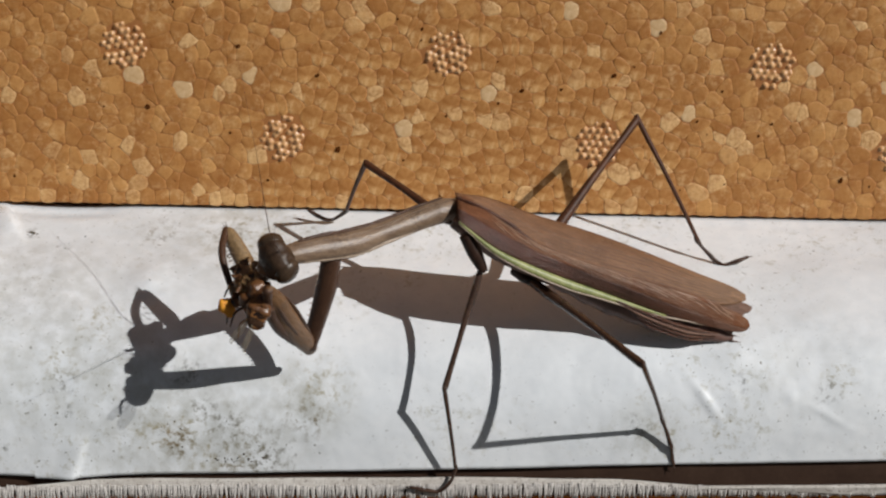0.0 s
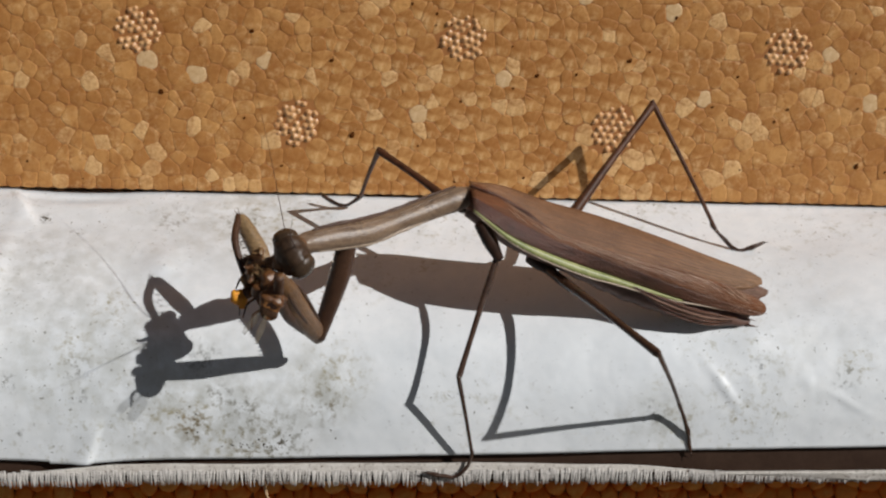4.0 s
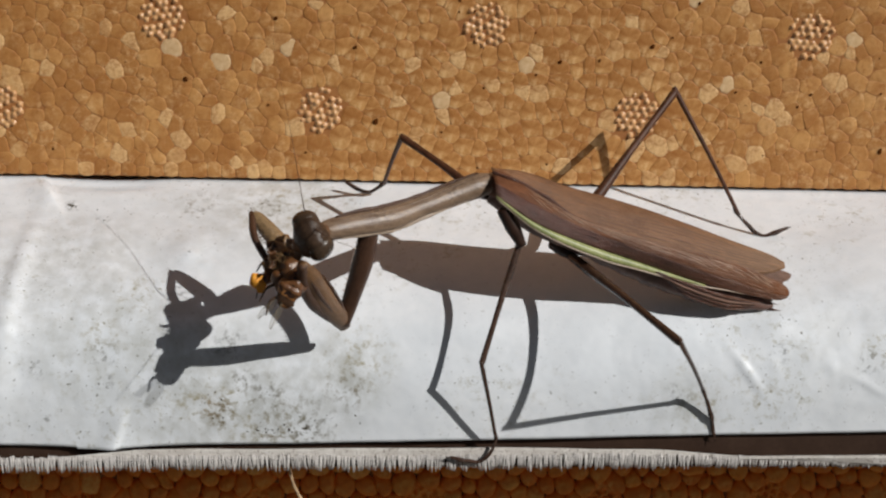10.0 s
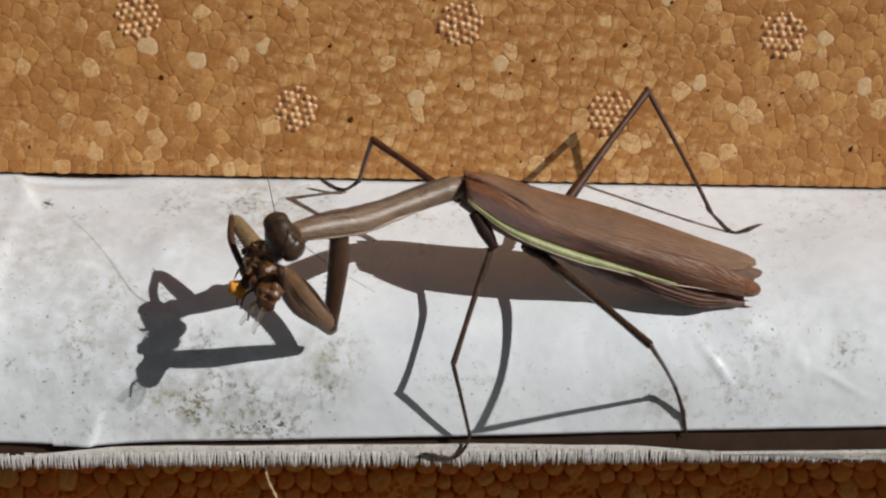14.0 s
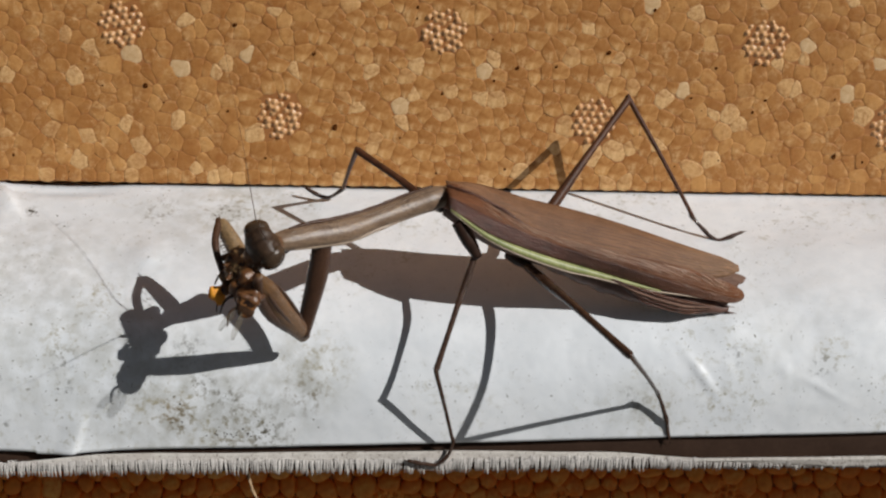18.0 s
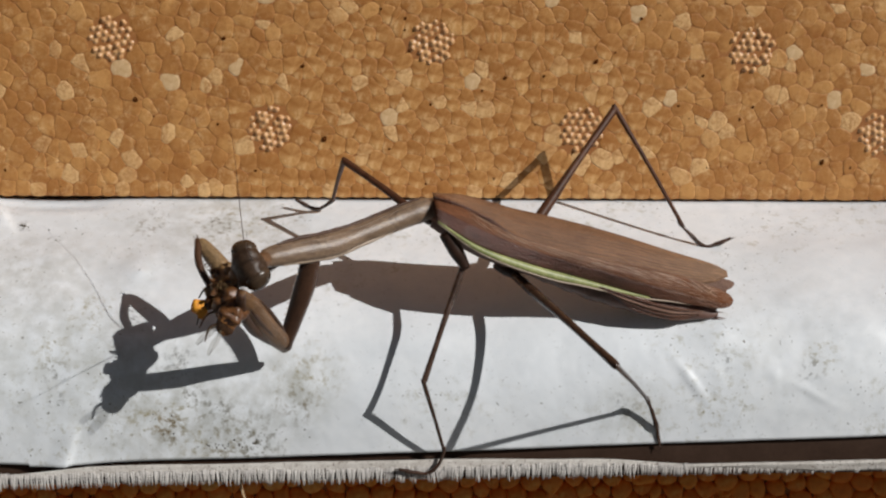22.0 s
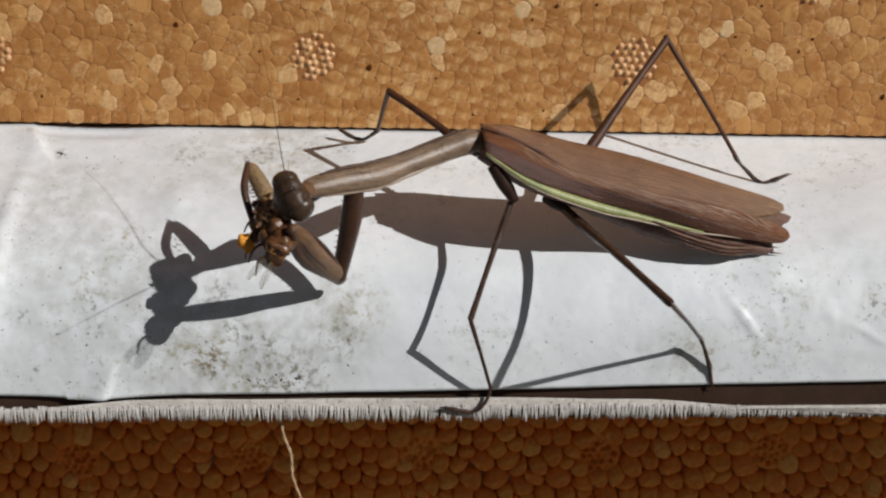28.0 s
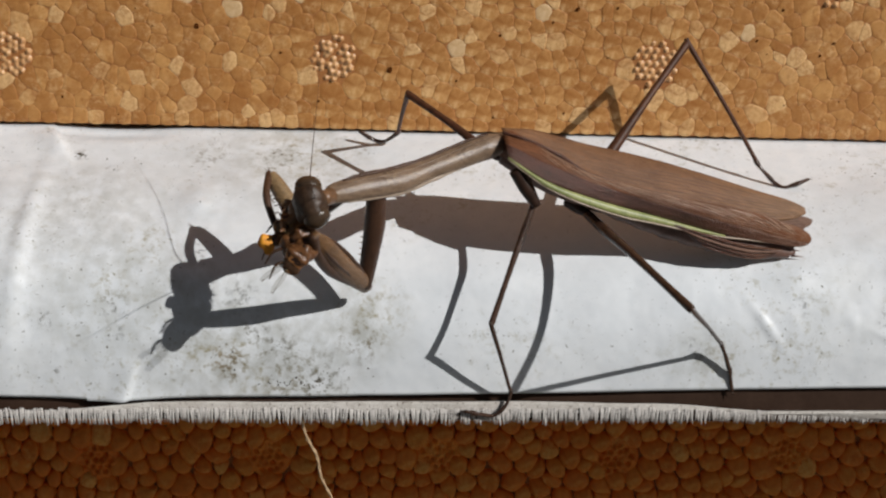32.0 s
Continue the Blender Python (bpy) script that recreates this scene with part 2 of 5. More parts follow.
FILM = film_white("white_film", [(-21, -37.5, -20, 8, OLIVE), (-43, -38.8, -27, 7, OLIVE), (-45, -38.8, -28, 3.5, RUST), (-29.5, -39.5, -30.5, 6.5, SOOT), (-36, -39.6, -32.5, 12, OLIVE), (-34, -8, -2.5, 13, OLIVE),
                                 (-49, -39, -27, 5, OLIVE), (36.5, -39, -27.5, 5, OLIVE), (-73.8, -8.5, -1.0, 2.2, SOOT), (-67.5, -12.4, -2.5, 1.6, SOOT), (-64, -36, -16, 5, OLIVE), (-58, -30, -10, 6, OLIVE), (66, -37, -18, 4, OLIVE),
                                 (-43.4, -39.4, -28.3, 3.0, BROWN), (-40, -38.4, -22.9, 3.0, SOOT), (-36, -39.2, -26, 4.5, SOOT), (-29.9, -39.6, -32.4, 3.0, SOOT), (-35.2, -39.6, -32.8, 4.5, BROWN), (-74.8, -37.8, -21.5, 2.6, SOOT), (-62.9, -38.6, -23.7, 2.2, SOOT),
                                 (-73, -39.5, -29.5, 1.6, SOOT), (-63.4, -36.9, -19.3, 3.0, SOOT), (-44, -39.5, -30, 2.5, BROWN), (-22.5, -39, -25, 5.0, BROWN), (-51, -7.5, -1.7, 5.0, BROWN), (-38.6, -8.4, -2.1, 5.0, SOOT), (-24, -6, -1.8, 2.5, BROWN),
                                 (32.8, -39.2, -25.4, 3.0, SOOT), (33.7, -38.3, -21.6, 2.5, OLIVE), (49.4, -37.3, -19, 2.5, SOOT), (64, -38, -20.4, 3.0, SOOT), (-5.6, -20.5, -6.1, 3.0, OLIVE), (47, -39.4, -27, 4.0, OLIVE), (-42.5, -36.4, -18, 4.0, SOOT)])
BOARD = surface("dark_board", (0.030, 0.015, 0.009), (0.056, 0.031, 0.020), 0.7, 0.2, 1.5, spec=0.2)
WEAVE = surface("woven_tape", (0.40, 0.36, 0.32), (0.66, 0.63, 0.59), 0.8, 0.4, 4.0, 0.8, dark=(0.22, 0.18, 0.15), dark_at=0.40)
THREAD = surface("tape_thread", (0.38, 0.35, 0.32), (0.70, 0.67, 0.64), 0.65, 0.3, 3.0)
# Dark brown that paints the shade inside the wall's small holes.
PIT_SHADE = surface("pit_shade_dark", (0.05, 0.015, 0.004), (0.10, 0.034, 0.009), 1.0, 1.0, 4.0, spec=0.0)
DIRT = surface("dirt", (0.03, 0.025, 0.018), (0.10, 0.075, 0.04), 0.9, 1.0, 4.0)
STRAW = surface("dry_straw", (0.36, 0.23, 0.12), (0.66, 0.48, 0.29), 0.6, 0.5, 3.0)
SCUFFS = [(-31.4, -10.4, 23.6, 3.0), (-19.3, -4.7, 25.3, 2.2), (-32.7, -11.2, 22.6, 2.4)]
GROUND = surface("bounce_ground", (0.098, 0.095, 0.088), (0.170, 0.165, 0.154), 0.95, 0.004, 0.05, 0.8)
PRON = wing_mat("pronotum_brown", (0.055, 0.029, 0.017), (0.34, 0.235, 0.155), 0.32, (-0.894, -0.396, 0.209), None, 0.5, 0.3, SCUFFS)
PRON_RIM = surface("pronotum_rim", (0.28, 0.20, 0.14), (0.48, 0.38, 0.29), 0.4, 0.5, 3.0)
WING = wing_mat("forewing_brown", (0.026, 0.010, 0.006), (0.245, 0.100, 0.048), 0.42, tip=(16.0, 38.0, (0.185, 0.062, 0.020)), spec=0.16)
WING_DARK = wing_mat("forewing_dark", (0.020, 0.008, 0.006), (0.135, 0.055, 0.036), 0.32, spec=0.5, relief=1.0, tip=(12.0, 36.0, (0.15, 0.06, 0.026)))
WING_FAR = wing_mat("forewing_tan", (0.085, 0.037, 0.018), (0.285, 0.142, 0.070), 0.42, tip=(14.0, 42.0, (0.285, 0.165, 0.088)))
WING_UNDER = wing_mat("hindwing_brown", (0.10, 0.05, 0.035), (0.26, 0.15, 0.105))
VEIN = surface("wing_vein", (0.07, 0.033, 0.018), (0.13, 0.065, 0.036), 0.5)
VEIN_PALE = surface("wing_vein_pale", (0.10, 0.047, 0.026), (0.28, 0.16, 0.10), 0.4)
VEINLET = surface("wing_veinlet", (0.17, 0.088, 0.052), (0.48, 0.31, 0.21), 0.3)
GREEN = surface("costal_green", (0.10, 0.13, 0.03), (0.38, 0.38, 0.155), 0.45, 0.3, 2.0)
ABDOMEN = surface("abdomen_brown", (0.05, 0.025, 0.019), (0.20, 0.105, 0.078), 0.5, 0.5, 2.5)
LEG = surface("leg_brown", (0.030, 0.0125, 0.007), (0.115, 0.045, 0.022), 0.45, 0.6, 3.0, spec=0.2)
# Copy of the leg brown for near legs and feet, greyed for sunlit sheen.
LEG_NEAR = surface("leg_sheen_brown", (0.022, 0.011, 0.007), (0.085, 0.045, 0.030), 0.22, 0.6, 3.0, spec=0.7)
COXA = wing_mat("coxa_brown", (0.028, 0.013, 0.008), (0.100, 0.047, 0.025), 0.38, (-0.2, 0.5, -0.9), None, 0.4, 0.5)
# Darker than the legs: the hips' shade under the wings is in the colour.
HIP_SHADE = surface("hip_shaded_brown", (0.012, 0.006, 0.004), (0.046, 0.021, 0.013), 0.4, 0.6, 3.0, spec=0.3)
RAPTOR_FAR = wing_mat("foreleg_olive", (0.075, 0.042, 0.020), (0.38, 0.25, 0.125), 0.33, (-0.6, 0.7, -0.3), None, 0.5, 0.5)
RAPTOR = wing_mat("foreleg_tan", (0.052, 0.023, 0.010), (0.27, 0.14, 0.056), 0.33, (-0.508, -0.603, 0.617), None, 0.5, 0.5)
SPINE = surface("spine_pale", (0.35, 0.27, 0.2), (0.55, 0.47, 0.4), 0.4)
HEAD = surface("head_brown", (0.018, 0.010, 0.006), (0.078, 0.044, 0.025), 0.40, 0.5, 2.0, 0.9, spec=0.35)
EYE = surface("eye_brown", (0.024, 0.015, 0.009), (0.080, 0.049, 0.029), 0.27, 0.5, 3.0, 0.5, spec=0.4)
MOUTH = surface("mouth_dark", (0.06, 0.03, 0.016), (0.25, 0.13, 0.062), 0.35)
BEE = surface("bee_brown", (0.03, 0.012, 0.006), (0.20, 0.085, 0.030), 0.30, 0.9, 2.2, 0.9, dark=(0.018, 0.009, 0.005), dark_at=0.42)
BEE_BAND = surface("bee_amber", (0.06, 0.022, 0.008), (0.30, 0.13, 0.04), 0.30, 0.8, 2.4, 0.8, dark=(0.02, 0.009, 0.006), dark_at=0.46)
BEE_DARK = surface("bee_dark", (0.018, 0.010, 0.006), (0.085, 0.038, 0.016), 0.4)
BEE_TAN = surface("bee_tan", (0.05, 0.022, 0.009), (0.36, 0.21, 0.09), 0.35, 0.8, 1.8, 0.9, dark=(0.02, 0.009, 0.005), dark_at=0.44)
BEE_FUZZ = surface("bee_fuzz", (0.16, 0.08, 0.03), (0.42, 0.27, 0.11), 0.7)
POLLEN = surface("pollen_orange", (0.55, 0.18, 0.012), (0.88, 0.40, 0.035), 0.7, 0.8, 2.5, 1.0, dark=(0.30, 0.08, 0.01), dark_at=0.36)
CLEAR = clear_wing("bee_wing")


# ---- mesh helpers ----
def put(name, bm, mat, parent=None, label="", smooth=True):
    """Links a bmesh as one mesh object, under parent where given."""
    me = bpy.data.meshes.new(name)
    bm.normal_update()
    bm.to_mesh(me)
    bm.free()
    if smooth:
        me.polygons.foreach_set("use_smooth", [True] * len(me.polygons))
    me.materials.append(mat)
    ob = new(name, me)
    ob.parent = parent
    if label:
        tagged(ob, label)
    return ob


def raw(name, verts, faces, mat, parent=None, smooth=False):
    me = bpy.data.meshes.new(name)
    me.from_pydata(verts, [], faces)
    me.update()
    if smooth:
        me.polygons.foreach_set("use_smooth", [True] * len(me.polygons))
    me.materials.append(mat)
    ob = new(name, me)
    ob.parent = parent
    return ob


def smooth_path(pts, n):
    """n points along a Catmull-Rom curve through pts."""
    pts = [Vector(p) for p in pts]
    ext = [2 * pts[0] - pts[1], *pts, 2 * pts[-1] - pts[-2]]
    out = []
    for i in range(n):
        s = i / (n - 1) * (len(pts) - 1)
        k = min(int(s), len(pts) - 2)
        f = s - k
        a, b, c, d = ext[k:k + 4]
        out.append(0.5 * (2 * b + (c - a) * f + (2 * a - 5 * b + 4 * c - d) * f * f + (3 * b - a - 3 * c + d) * f ** 3))
    return out


def lerp_list(vals, f):
    s = f * (len(vals) - 1)
    k = min(int(s), len(vals) - 2)
    return vals[k] + (vals[k + 1] - vals[k]) * (s - k)


def tube(bm, pts, radii, n=24, seg=12, flat=1.0, side=None, lump=0.0):
    """A closed tube along pts (m) with radii (m); flat squeezes it across side."""
    path = smooth_path(pts, n) if len(pts) > 2 else [Vector(pts[0]).lerp(Vector(pts[1]), i / (n - 1)) for i in range(n)]
    ref = Vector(side) if side is not None else Vector((0.31, 0.2, 0.93))
    rings = []
    for i, p in enumerate(path):
        t = (path[min(i + 1, n - 1)] - path[max(i - 1, 0)]).normalized()
        a = t.cross(ref).normalized()
        b = a.cross(t).normalized()
        r = lerp_list(radii, i / (n - 1))
        ring = []
        for k in range(seg):
            an = 2 * math.pi * k / seg
            q = p + a * (r * math.cos(an)) + b * (r * flat * math.sin(an))
            if lump:
                q += (q - p) * lump * noise.noise(q * 700)
            ring.append(bm.verts.new(q))
        rings.append(ring)
    for r0, r1 in zip(rings, rings[1:]):
        for k in range(seg):
            bm.faces.new((r0[k], r0[(k + 1) % seg], r1[(k + 1) % seg], r1[k]))
    bm.faces.new(list(reversed(rings[0])))
    bm.faces.new(rings[-1])
    return bm


def blob(bm, centre, axes, radii, seg=20, rings=12, lump=0.0, taper=0.0):
    """An ellipsoid with its own axes; taper narrows it along the third axis."""
    c = Vector(centre)
    ax = [Vector(a).normalized() for a in axes]
    top = bm.verts.new(c + ax[2] * radii[2])
    bot = bm.verts.new(c - ax[2] * radii[2])
    grid = []
    for i in range(1, rings):
        th = math.pi * i / rings
        row = []
        for k in range(seg):
            ph = 2 * math.pi * k / seg
            s = 1 - taper * math.cos(th)
            d = ax[0] * (radii[0] * s * math.sin(th) * math.cos(ph)) + ax[1] * (radii[1] * s * math.sin(th) * math.sin(ph)) + ax[2] * (radii[2] * math.cos(th))
            if lump:
                d *= 1 + lump * noise.noise((c + d) * 800)
            row.append(bm.verts.new(c + d))
        grid.append(row)
    for k in range(seg):
        bm.faces.new((top, grid[0][k], grid[0][(k + 1) % seg]))
        bm.faces.new((bot, grid[-1][(k + 1) % seg], grid[-1][k]))
    for r0, r1 in zip(grid, grid[1:]):
        for k in range(seg):
            bm.faces.new((r0[k], r1[k], r1[(k + 1) % seg], r0[(k + 1) % seg]))
    return bm


def cone(bm, base, tip, r, seg=6):
    b, t = Vector(base), Vector(tip)
    d = (t - b).normalized()
    a = d.cross(Vector((0.3, 0.5, 0.8))).normalized()
    c = d.cross(a)
    ring = [bm.verts.new(b + (a * math.cos(2 * math.pi * k / seg) + c * math.sin(2 * math.pi * k / seg)) * r) for k in range(seg)]
    top = bm.verts.new(t)
    for k in range(seg):
        bm.faces.new((ring[k], ring[(k + 1) % seg], top))
    bm.faces.new(list(reversed(ring)))


def sheet(bm, rows):
    """A grid of quads over rows of points."""
    vs = [[bm.verts.new(p) for p in row] for row in rows]
    for a, b in zip(vs, vs[1:]):
        for k in range(len(a) - 1):
            bm.faces.new((a[k], a[k + 1], b[k + 1], b[k]))
    return vs


def thick(ob, t, offset=-1.0):
    m = ob.modifiers.new("thickness", "SOLIDIFY")
    m.thickness, m.offset = t, offset
    return ob


def box(bm, lo, hi, bevel=0.0):
    r = bmesh.ops.create_cube(bm, size=1.0)
    for v in r["verts"]:
        v.co = Vector([(lo[i] + hi[i]) / 2 + v.co[i] * (hi[i] - lo[i]) for i in range(3)])
    if bevel:
        bmesh.ops.bevel(bm, geom=list({e for v in r["verts"] for e in v.link_edges}), offset=bevel, segments=2, affect="EDGES")


# ---- the hive: ledge profile ----
def profile(n=80):
    """The ledge's section from the wall outwards: (y, z) in m, a gentle slope that rolls over at the front."""
    knots = ((0, 0.95), (-10, -2.4), (-20, -5.4), (-29.5, -10.0), (-35.0, -15.0), (-38.0, -20.6), (-39.3, -26.0), (-39.7, -32.8))
    fine = smooth_path([(0, y * MM, z * MM) for y, z in knots], 400)
    run = [0.0]
    for p, q in zip(fine, fine[1:]):
        run.append(run[-1] + (q - p).length)
    out, k = [], 0
    for i in range(n):
        want = run[-1] * i / (n - 1)
        while k < 398 and run[k + 1] < want:
            k += 1
        f = (want - run[k]) / (run[k + 1] - run[k])
        p = fine[k].lerp(fine[k + 1], f)
        out.append((p.y, p.z))
    return out


PROFILE = profile()
LENGTH = 0.0592


def along(s):
    """Point and outward normal of the ledge at s (0 at the wall, 1 at the film's edge), s may run past 1."""
    f = max(0.0, min(0.99999, s)) * (len(PROFILE) - 1)
    i = int(f)
    (y0, z0), (y1, z1) = PROFILE[i], PROFILE[i + 1]
    y, z = y0 + (y1 - y0) * (f - i), z0 + (z1 - z0) * (f - i)
    d = Vector((0, y1 - y0, z1 - z0)).normalized()
    if s > 1:
        y, z = y + d.y * (s - 1) * LENGTH, z + d.z * (s - 1) * LENGTH
    return Vector((0, y, z)), Vector((0, d.z, -d.y))


def film_point(x, s):
    """A place on the film (x in mm) and its normal: the film tapers a little towards the far end."""
    p, nn = along(s)
    lift = film_lift(x, s) * min(1.0, s / 0.08 + 0.35)
    return p + nn * (lift * MM) + Vector((x * MM, 0, (x * (-0.021 * (1 - s) + 0.020 * s) - 0.5) * MM)), nn


def bump1(x, c, w):
    return math.exp(-((x - c) / w) ** 2)


def film_end(x):
    """How far down the film reaches (1 is usual) at x mm."""
    e = 1.0
    if x < -68:
        e -= 0.005 + 0.0005 * (-68 - x)
    return e + 0.002 * noise.noise(Vector((x * 0.05, 3.1, 0)))


def film_lift(x, s):
    """Waves and creases of the film along its normal, in mm (x in mm, s along the ledge)."""
    h = 0.35 * noise.noise(Vector((x * 0.028, s * 1.6, 0.0))) + 0.10 * noise.noise(Vector((x * 0.11, s * 5, 7.0)))
    q = x + 81.3 - 29 * s                      # fold running from the wall
    h += 1.0 * bump1(q, 0, 3.6 if q < 0 else 1.0) * bump1(s, 0.07, 0.11)
    d = x + 60.2 + 20 * (s - 0.92)                       # crease near the corner: gentle on one side, sharp on the other
    h += 0.85 * max(0.0, (s - 0.88) / 0.12) ** 0.7 * bump1(d, 0, 2.4 if d < 0 else 0.6)
    h += 0.75 * bump1(x + 78.5 + 2.5 * s, 0, 1.8) * bump1(s, 0.55, 0.28) + 0.5 * bump1(x + 84, 0, 3) * bump1(s, 0.6, 0.3)
    h += 0.32 * bump1(x - 42.5 - 39 * (s - 0.772), 0, 0.85) * bump1(s, 0.81, 0.055)      # kinks of the far end
    h += 0.17 * bump1(x - 64.5 - 90 * (s - 0.86), 0, 1.1) * bump1(s, 0.86, 0.035)
    h += 0.10 * bump1(x - 48.5 - 25 * (s - 0.79), 0, 0.7) * bump1(s, 0.79, 0.02) + 0.10 * bump1(x - 58, 0, 0.8) * bump1(s, 0.80, 0.03)
    h += 0.22 * bump1(x, -50.3, 1.3) * bump1(s, 0.405, 0.014) + 0.16 * bump1(x, -47.8, 1.0) * bump1(s, 0.442, 0.011)
    h += 0.70 * bump1(x, -51.0, 3.6) * bump1(s, 0.385, 0.07)                              # soft dent with a sunlit flank
    h += 1.0 * max(0.0, (s - 0.86) / 0.14) ** 1.5 * bump1(x, -63.0, 6.0)                # the edge flares off the board
    h -= (1.6 * bump1(x, -68, 10) + 0.45 * max(0.0, 0.4 + noise.noise(Vector((x * 0.06, 5.0, 2.0))))) * bump1(s, 0, 0.05)      # sags away from the wall
    h += 0.35 * bump1(s, 0.66, 0.05) * (0.5 + noise.noise(Vector((x * 0.09, 1.3, 2.0))))
    return h


def build_film():
    rows = []
    xs = [x * 0.5 for x in range(-230, -140)] + [x * 0.2 for x in range(-350, -260)] + [x * 0.5 for x in range(-104, 231)]
    ns = 110
    for j in range(ns + 1):
        row = []
        for x in xs:
            s = film_end(x) * j / ns
            p, nn = film_point(x, s)
            if j == 0:
                p.y += 0.003
            row.append(p)
        rows.append(row)
    bm = bmesh.new()
    sheet(bm, rows)
    ob = thick(put("plastic_film_strip", bm, FILM), 0.00018)
    tagged(ob, "grimy white plastic film strip stretched over the hive ledge", "plastic film", kind="structure")
    return ob


def build_board():
    sec = [along(s / 30) for s in range(31)]
    top = [(p.y - nn.y * (0.0006 + 0.0032 * (1 - k / 30)), p.z - nn.z * (0.0006 + 0.0032 * (1 - k / 30)) - 0.0006) for k, (p, nn) in enumerate(sec)]
    top = [q for q in top if q[1] > -0.033]
    ylast = top[-1][0]
    sec2 = top + [(ylast - 0.0002, -0.0365), (ylast, -0.0385), (ylast + 0.002, -0.0395), (-0.012, -0.0395), (-0.012, -0.012), (0.0, -0.006)]
    verts, faces = [], []
    k = len(sec2)
    for x in (-0.26, 0.26):
        verts += [(x, y, z) for y, z in sec2]
    for i in range(k):
        faces.append((i, (i + 1) % k, k + (i + 1) % k, k + i))
    faces += [tuple(range(k - 1, -1, -1)), tuple(range(k, 2 * k))]
    ob = raw("ledge_board", verts, faces, BOARD)
    tagged(ob, "dark brown board under the plastic film", "board", kind="structure")


build_film()
build_board()


# ---- ground far below and the hive's boxes ----
# Unseen ground, added; its tone sets the bounce light on wall and film.
def build_ground():
    bm = bmesh.new()
    rows = []
    edges = [-3000, -300, -40, -8, -3, -1.5, -0.7, 0, 0.7, 1.5, 3, 8, 40, 300, 3000]
    for y in edges:
        rows.append([Vector((x, y, -0.55 + 0.02 * noise.noise(Vector((x, y, 0))))) for x in edges])
    sheet(bm, rows)
    tagged(put("ground", bm, GROUND), "plain ground out of view below the hive", "ground", kind="structure")


build_ground()


# ---- woven tape with frayed edge ----
def tape_top(x):
    z = -34.2 + 0.006 * x + 0.35 * noise.noise(Vector((x * 0.05, 0, 4.0)))
    if x > 12:
        z -= 3.2 * min(1.0, (x - 12) / 55) ** 1.2
    if x < -58:
        z -= 1.6 * min(1.0, (-58 - x) / 20)
    return z


def tape_low(x):
    return -38.3 + 0.008 * x + 0.35 * noise.noise(Vector((x * 0.035, 2.0, 1.0))) - 0.25 * bump1(x, 5, 25)


def build_tape():
    rows = []
    for f in (0, 0.25, 0.5, 0.75, 1.0):
        row = []
        for i in range(-130, 131):
            x = i * 1.0
            zt, zl = tape_top(x), tape_low(x) + 2.5
            row.append(Vector((x, -41.3 - 0.35 * f + 0.2 * noise.noise(Vector((x * 0.07, f, 0))), zt + (zl - zt) * f)) * MM)
        rows.append(row)
    bm = bmesh.new()
    sheet(bm, rows)
    ob = thick(put("woven_tape", bm, WEAVE), 0.0006, 1.0)
    tagged(ob, "off-white woven tape with a frayed lower edge along the ledge", "tape")
    rng = random.Random(5)
    for kind in range(8):                                        # tufts of three loose threads
        bm = bmesh.new()
        for k in (-1, 0, 1):
            w = rng.uniform(0.09, 0.16) * MM
            h = rng.uniform(2.3, 2.8) * MM
            x0, lean = (k * 0.24 + rng.uniform(-0.06, 0.06)) * MM, rng.uniform(-0.22, 0.22) * MM
            tube(bm, [(x0, 0, 0), (x0 + lean * 0.3, -0.14 * MM, -h * 0.5), (x0 + lean, rng.uniform(-0.1, 0.15) * MM, -h)], [w * 0.8, w * 1.1, w * 0.8], n=4, seg=5, side=(0, 1, 0))
        first = put("thread_tuft", bm, THREAD)
        THREADS.append(first.data)
        bpy.data.objects.remove(first)
    x = -86.0
    while x < 86.0:
        th = new("thread_tuft", THREADS[rng.randrange(8)])
        th.parent = ob
        short = 1.0 - 0.45 * max(0.0, min(1.0, (x - 20) / 45))
        th.location = (x * MM, -0.0417, (tape_low(x) + 3.25 * short + rng.uniform(-0.25, 0.25)) * MM)
        th.scale = (1, 1, short)
        th.rotation_euler = (rng.uniform(-0.1, 0.1), rng.uniform(-0.09, 0.09), rng.uniform(-0.4, 0.4))
        x += rng.uniform(0.66, 0.98)


THREADS = []
build_tape()


